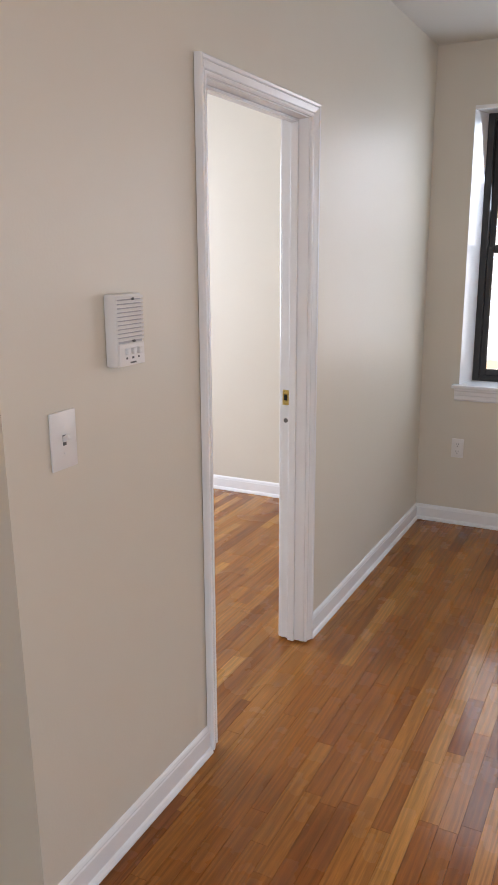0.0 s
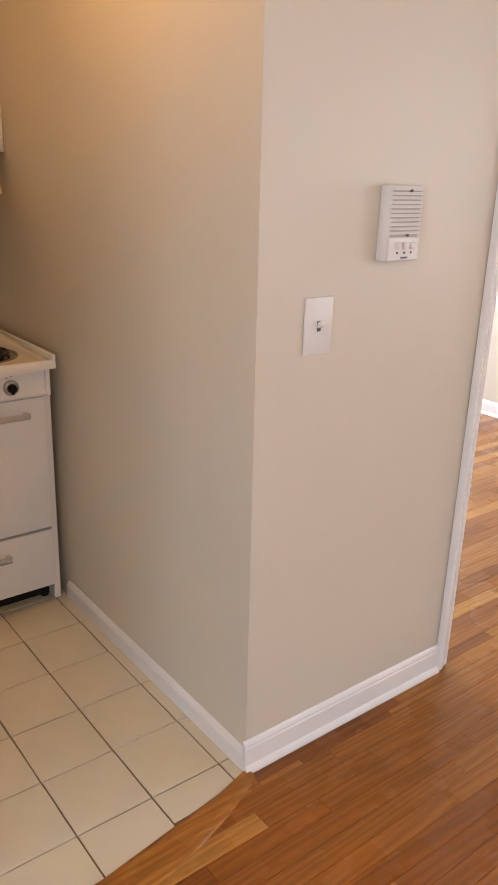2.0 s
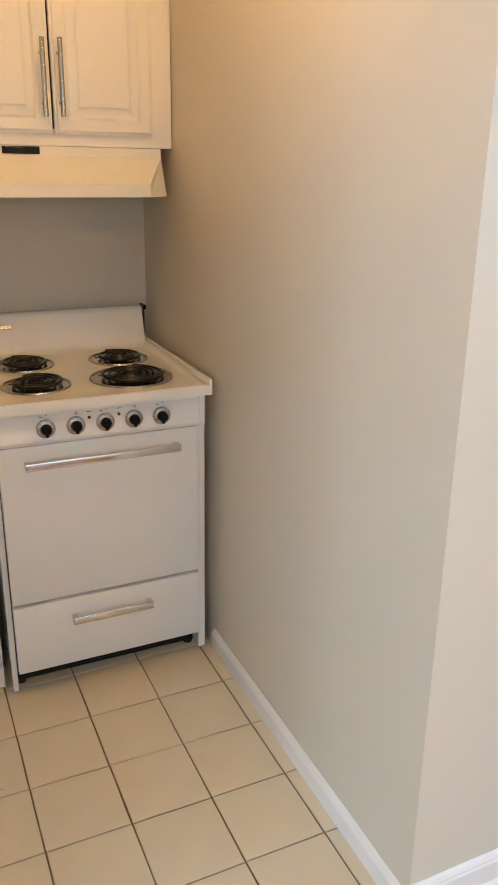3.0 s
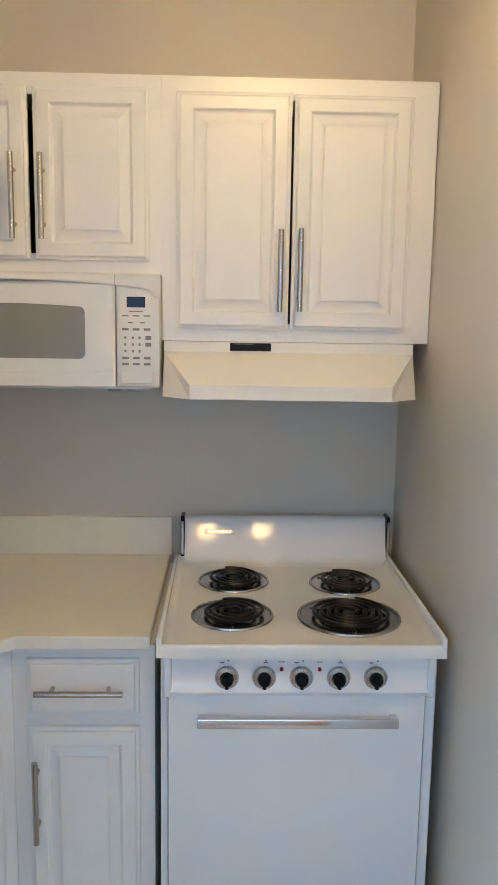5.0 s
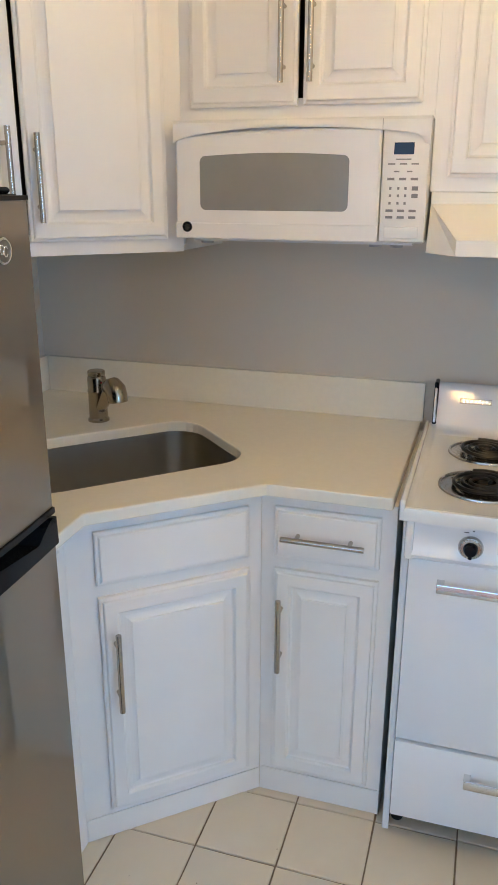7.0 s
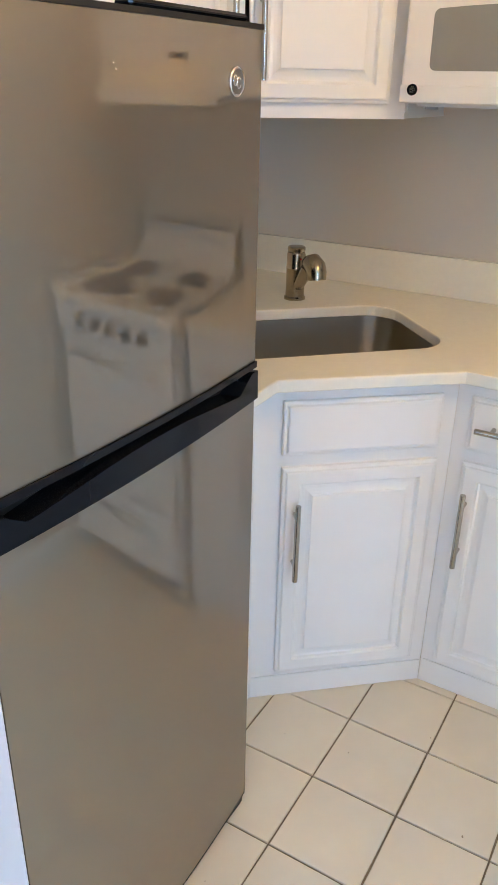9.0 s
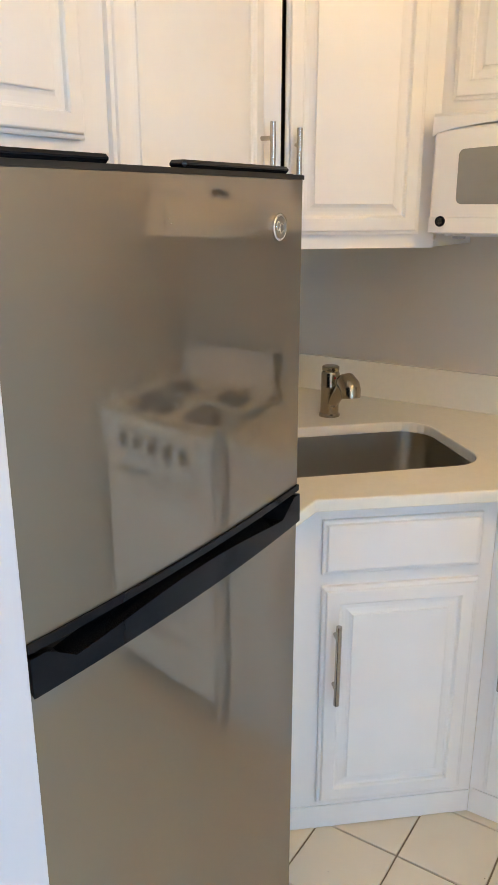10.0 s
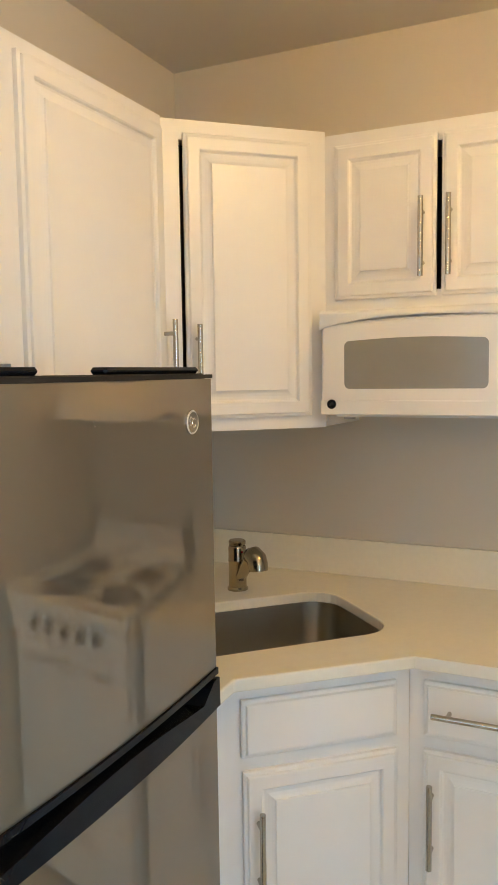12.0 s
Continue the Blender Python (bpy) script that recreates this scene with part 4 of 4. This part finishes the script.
for cx, cz, a0_ in ((wx1 - 0.014, wz1 - 0.016, 0), (wx0 + 0.014, wz1 - 0.016, 90), (wx0 + 0.014, wz0 + 0.014, 180), (wx1 - 0.014, wz0 + 0.014, 270)):
    for k in range(5):
        a = radians(a0_ + 22.5 * k)
        pts.append((cx + 0.014 * math.cos(a), cz + 0.014 * math.sin(a)))
    if a0_ == 0:
        for k in range(1, 8):
            f = k / 8
            pts.append((wx1 - 0.014 + (wx0 - wx1 + 0.028) * f, wz1 - 0.002 + 0.006 * math.sin(math.pi * f)))
vs0 = [bm.verts.new((x, -0.0142, z)) for x, z in pts]
vs1 = [bm.verts.new((x, -0.0152, z)) for x, z in pts]
for i in range(len(pts)):
    j = (i + 1) % len(pts)
    bm.faces.new((vs0[i], vs0[j], vs1[j], vs1[i]))
bm.faces.new(vs1)
part("window", bm, MESHW, md, "grey mesh glass window")
lg = part("emblem", cyl(B(), (0.032, -0.0135, 0.030), (0.032, -0.0195, 0.030), 0.0125, n=24), BLACKP, md, "small round dark emblem")
part("emblem_ring", cyl(B(), (0.032, -0.0190, 0.030), (0.032, -0.0202, 0.030), 0.0075, n=18), CHROME, lg)
pn = part("control_panel", box(B(), (DX + 0.0015, -0.0135, 0.004), (MW - 0.002, 0.012, MH - 0.020), 0.004, 2), PLASTIC, mw, smooth=True)
part("display", box(B(), (0.530, -0.0150, 0.194), (0.574, -0.0132, 0.219), 0.0006), DISPLAY, pn, "dark blue display")


def keys(zs, xs, w, hh, mat):
    for z in zs:
        for x in xs:
            part("key", box(B(), (x - w / 2, -0.0146, z - hh / 2), (x + w / 2, -0.0132, z + hh / 2)), mat, pn)


keys((0.184,), (0.552,), 0.034, 0.0025, KEYG)
keys((0.174,), (0.526, 0.552, 0.578), 0.016, 0.003, KEYG)
keys((0.158,), (0.538, 0.567), 0.012, 0.003, KEYG)
keys((0.142, 0.0735, 0.059), (0.526, 0.552, 0.578), 0.016, 0.0055, KEYG)
keys((0.122, 0.106, 0.090), (0.526, 0.544, 0.560), 0.005, 0.006, KEYG)
keys((0.122, 0.106), (0.581,), 0.014, 0.009, KEYG)
part("lower_band", box(B(), (0.002, -0.0175, 0.003), (0.5005, -0.0135, 0.040), 0.0015), PLASTIC, md)
part("open_button", box(B(), (0.516, -0.0155, 0.012), (0.594, -0.0130, 0.038), 0.0012), PLASTIC, pn)

# ---- refrigerator ----
fr = thing("refrigerator", pose(0.058, -1.184, 0, 0, 0, 180), "stainless two-door top-freezer refrigerator with black trim", "refrigerator")
FW = 0.603
part("body", box(B(), (0.004, 0.052, 0.03), (FW - 0.004, 0.70, 1.535), 0.004), BLACKM, fr, "black cabinet sides")
part("top_cap", box(B(), (0.002, 0.012, 1.536), (FW - 0.002, 0.70, 1.552), 0.003), BLACKM, fr)
part("base_grille", box(B(), (0.004, 0.006, 0.0), (FW - 0.004, 0.08, 0.0255)), BLACKM, fr)


def bow(f):
    return -0.012 * (1 - (2 * f - 1) ** 2)


def bowed_strip(x0, x1, front, z0, z1):
    """A trim strip whose front follows the bow of the doors."""
    pts = [(x0, 0.050)] + [(x0 + (x1 - x0) * i / 16, front + bow(i / 16)) for i in range(17)] + [(x1, 0.050)]
    bm = B()
    prism(bm, pts, z0, z1)
    return bm


def fridge_door(name, z0, z1):
    """A slightly bowed steel skin with a turned-in edge."""
    bm = B()
    n = 24
    rows = []
    for z in (z0, z1):
        row = [bm.verts.new((0.0, 0.048, z))]
        for i in range(n + 1):
            f = i / n
            row.append(bm.verts.new((0.002 + (FW - 0.004) * f, bow(f), z)))
        row.append(bm.verts.new((FW, 0.048, z)))
        rows.append(row)
    for i in range(n + 2):
        bm.faces.new((rows[0][i], rows[0][i + 1], rows[1][i + 1], rows[1][i]))
    bm.faces.new(rows[0])
    bm.faces.new(rows[1])
    return part(name, bm, FRIDGE, fr, "brushed stainless door skin", smooth=True)


fridge_door("freezer_door", 1.051, 1.543)
fridge_door("main_door", 0.037, 0.985)
part("bottom_trim", bowed_strip(0.0, FW, 0.002, 0.0262, 0.0366), BLACKM, fr)
part("top_edge", bowed_strip(0.0, FW, -0.002, 1.5435, 1.550), BLACKM, fr)
for x, z, r in ((0.262, 1.487, 0.0013), (0.258, 1.493, 0.0009)):
    part("dent", lathe(B(), ((0.0, 0.0012), (r * 0.6, 0.0008), (r, 0.0)), n=10), STEEL, fr, "tiny bright nick in the steel").matrix_local = Matrix.Translation((x, bow(x / FW) - 0.0002, z)) @ Matrix.Rotation(radians(90), 4, "X")
# black handle band between the doors, with a scooped pocket
band = part("handle_trim", bowed_strip(0.001, FW - 0.001, -0.004, 1.040, 1.0505), BLACKP, fr, "glossy black handle trim")
bm = B()
n = 28
up, dn, back = [], [], []
for i in range(n + 1):
    f = i / n
    x = 0.001 + (FW - 0.002) * f
    s = min(1.0, max(0.0, (f - 0.05) / 0.05)) * min(1.0, max(0.0, (0.95 - f) / 0.05))
    depth = 0.030 * s * (1 - 0.75 * math.sin(math.pi * f) ** 1.5)
    up.append(bm.verts.new((x, -0.006 + bow(f), 1.034 - depth)))
    dn.append(bm.verts.new((x, -0.007 + bow(f), 0.9845)))
    back.append(bm.verts.new((x, 0.030, 1.030 - depth)))
for i in range(n):
    bm.faces.new((up[i], up[i + 1], dn[i + 1], dn[i]))
    bm.faces.new((back[i], back[i + 1], up[i + 1], up[i]))
bm.faces.new((dn[0], up[0], back[0]))
bm.faces.new((dn[-1], back[-1], up[-1]))
part("handle", bm, BLACKP, band, "glossy black scooped pocket handle", smooth=True)
part("pocket", box(B(), (0.004, 0.031, 0.986), (FW - 0.004, 0.052, 1.040)), BLACKM, band)
def rings_of_emblem():
    """Two curled strokes inside the emblem."""
    bm = B()
    for cx, cy, r in ((-0.0045, 0.002, 0.0045), (0.0045, -0.001, 0.0050)):
        sweep(bm, [(cx + r * math.cos(a), cy + 1.5 * r * math.sin(a), 0.0022) for a in (0.6, 1.3, 2.0, 2.8, 3.6, 4.4, 5.1, 5.8)], [0.0010] * 8)
    return bm


def emblem_piece(bm):
    bmesh.ops.rotate(bm, verts=bm.verts, cent=(0, 0, 0), matrix=Matrix.Rotation(radians(90), 3, "X"))
    bmesh.ops.translate(bm, verts=bm.verts, vec=(0.519, -0.0072, 1.476))
    return bm


em = part("emblem", emblem_piece(lathe(B(), ((0.0, 0.002), (0.0155, 0.002), (0.0160, -0.004)), n=32)), EMBLEM, fr, "round dull metal emblem", smooth=True)
part("ring", emblem_piece(lathe(B(), ((0.0152, 0.001), (0.0158, 0.0036), (0.0175, 0.0040), (0.0190, 0.0028), (0.0192, -0.004)), n=32)), CHROME, em, smooth=True)
part("relief", emblem_piece(rings_of_emblem()), CHROME, em, smooth=True)
part("hinge_cover", box(B(), (FW - 0.28, 0.012, 1.552), (FW - 0.02, 0.040, 1.562), 0.004), BLACKP, fr)
part("hinge_cover", box(B(), (0.02, 0.012, 1.552), (0.19, 0.040, 1.562), 0.004), BLACKP, fr)

# ---- ceiling lamps ----
def ceiling_lamp(x, y, z, ys):
    lamp = thing("ceiling_lamp", pose(x, y, z), "small ceiling lamp with bare warm bulbs", "ceiling lamp")
    part("canopy", lathe(B(), ((0.0, -0.03), (0.05, -0.028), (0.11, -0.012), (0.125, 0.0))), TRIM, lamp, smooth=True)
    part("bar", box(B(), (-0.012, min(ys) - 0.02, -0.045), (0.012, max(ys) + 0.02, -0.025), 0.003), TRIM, lamp)
    for d in ys:
        part("socket", cyl(B(), (0, d, -0.085), (0, d, -0.04), 0.018), PLASTIC, lamp)
    return lamp


ceiling_lamp(-0.45, -0.37, KH, (0.11, -0.11))
ceiling_lamp(2.4, -0.10, RH, (-0.56, -0.11, 0.56))

# ---- floors ----
bm = B()
box(bm, (XB, YL, -0.10), (0.012, 0.0, -0.003))
box(bm, (0.012, -1.15, -0.10), (0.13, -0.03, -0.0006))
tiles = setting("floor_tiled", bm, GROUT, "ivory ceramic tile kitchen floor with brown grout", "floor")
TX0, TY0, PX, PY, GR = -0.268, -0.2545, 0.2103, 0.2078, 0.0031


def tile_mesh(w, d):
    """A tile with a worn arris and slightly uneven sides."""
    bm = B()
    loop = []
    for (xa, ya), (xb, yb) in (((0, 0), (w, 0)), ((w, 0), (w, d)), ((w, d), (0, d)), ((0, d), (0, 0))):
        for f in (0.0, 0.3, 0.7):
            loop.append((xa + (xb - xa) * f, ya + (yb - ya) * f, random.uniform(0.0, 0.0011) if min(w, d) > 0.03 else 0.0))
    prev = None
    for i, z in ((0.0, -0.008), (0.0, -0.0016), (0.0014, 0.0)):
        vs = []
        for x, y, r in loop:
            e = i + r
            vs.append(bm.verts.new((min(max(x, e), w - e), min(max(y, e), d - e), z)))
        if prev:
            for k in range(len(loop)):
                m = (k + 1) % len(loop)
                bm.faces.new((prev[k], prev[m], vs[m], vs[k]))
        prev = vs
    bm.faces.new(prev)
    return mesh_of("tile", bm, TILE)


whole_tiles = [tile_mesh(PX - GR, PY - GR) for _ in range(6)]
for i in range(-3, 8):
    for j in range(-2, 10):
        x1, y1_ = TX0 - i * PX, TY0 - j * PY
        x0, y0_ = x1 - PX, y1_ - PY
        reach = 0.045 if j <= -1 else 0.085 if j == 0 else 0.118
        cx0, cx1, cy0, cy1 = max(x0 + GR / 2, XB), min(x1 - GR / 2, reach), max(y0_ + GR / 2, YL), min(y1_ - GR / 2, -0.001)
        if cx1 - cx0 < 0.012 or cy1 - cy0 < 0.012:
            continue
        whole = cx1 - cx0 > PX - GR - 1e-6 and cy1 - cy0 > PY - GR - 1e-6
        ob = new("tile", whole_tiles[(i * 5 + j * 3) % 6] if whole else tile_mesh(cx1 - cx0, cy1 - cy0))
        ob.location = (cx0, cy0, 0.002 + random.uniform(-0.0004, 0.0003))
        ob.rotation_euler.z = random.uniform(-0.003, 0.003) if whole else 0.0
        ob.parent = tiles

TIN = ((0.004, 0.0), (0.034, -0.11), (0.057, -0.26), (0.088, -0.46), (0.108, -0.75), (0.112, -1.148))
TOUT = ((0.046, 0.0), (0.104, -0.13), (0.152, -0.27), (0.185, -0.46), (0.200, -0.75), (0.204, -1.148))
bm = B()
prev = None
for (xa, ya), (xb, yb) in zip(TIN, TOUT):
    row = [bm.verts.new((xa + (xb - xa) * f, ya + (yb - ya) * f, z)) for f, z in ((0, -0.002), (0.0, 0.005), (0.12, 0.009), (0.7, 0.010), (0.95, 0.005), (1.0, 0.001), (1.0, -0.002))]
    if prev:
        for k in range(len(row) - 1):
            bm.faces.new((prev[k], prev[k + 1], row[k + 1], row[k]))
    prev = row
tagged(new("threshold", mesh_of("threshold", bm, BOARD)), "worn oak threshold strip between tile and wood", "threshold", kind="structure")

bm = B()
box(bm, (0.012, -3.6, -0.10), (4.2, YW, -0.004))
box(bm, (-3.3, 0.10, -0.10), (0.012, YW, -0.004))
wood = setting("floor_wood", bm, SUB, "varnished oak strip floor", "floor")
BW = 0.0572
lens = (0.35, 0.50, 0.68, 0.90, 1.15, 1.40)


def board_mesh(w, d):
    bm = B()
    prev = None
    for i, z in ((0.0, -0.004), (0.0002, 0.0)):
        vs = [bm.verts.new((x, y, z)) for x, y in ((i, i), (w - i, i), (w - i, d - i), (i, d - i))]
        if prev:
            for k in range(4):
                bm.faces.new((prev[k], prev[(k + 1) % 4], vs[(k + 1) % 4], vs[k]))
        prev = vs
    bm.faces.new(prev)
    return mesh_of("board", bm, BOARD)


stock = {d: board_mesh(BW - 0.0006, d - 0.0006) for d in lens}
rnd = random.Random(4)
near, verts, faces = 0, [], []


def joined_board(x, y, w, d):
    k = len(verts)
    e = 0.0002
    verts.extend(((x, y, -0.004), (x + w, y, -0.004), (x + w, y + d, -0.004), (x, y + d, -0.004), (x + e, y + e, 0), (x + w - e, y + e, 0), (x + w - e, y + d - e, 0), (x + e, y + d - e, 0)))
    faces.extend(((k + 4, k + 5, k + 6, k + 7), (k, k + 1, k + 5, k + 4), (k + 1, k + 2, k + 6, k + 5), (k + 2, k + 3, k + 7, k + 6), (k + 3, k, k + 4, k + 7)))


def lay(xa, xb, ya, yb, single):
    x = xa
    while x < xb - 0.01:
        w = min(BW, xb - x)
        y = ya - rnd.uniform(0, 0.5)
        while y < yb:
            d = rnd.choice(lens)
            y0_, y1_ = max(y, ya), min(y + d, yb)
            if y1_ - y0_ > 0.004:
                if single and w > BW - 1e-6:
                    ob = new("board", stock[d] if y0_ == y and y1_ == y + d else board_mesh(BW - 0.0006, y1_ - y0_ - 0.0006))
                    ob.location = (x, y0_, 0)
                    ob.parent = wood
                else:
                    joined_board(x, y0_, w - 0.0006, y1_ - y0_ - 0.0006)
            y += d
        x += BW


lay(0.076, 0.076 + 28 * BW, -1.4, YW, True)
lay(0.076 + 28 * BW, 4.2, -3.6, YW, False)
lay(0.21, 0.076 + 28 * BW, -3.6, -1.4, False)
lay(0.0, 0.076, 0.0, YW, False)
lay(0.0188, 0.076, -0.16, 0.0, False)
lay(-2.9, 0.0, 0.10, YW, False)
me = bpy.data.meshes.new("boards")
me.from_pydata(verts, [], faces)
me.materials.append(BOARDS)
ob = tagged(new("boards", me), "varnished oak floor strips of the rooms beyond", kind="stuff")
ob.parent = wood
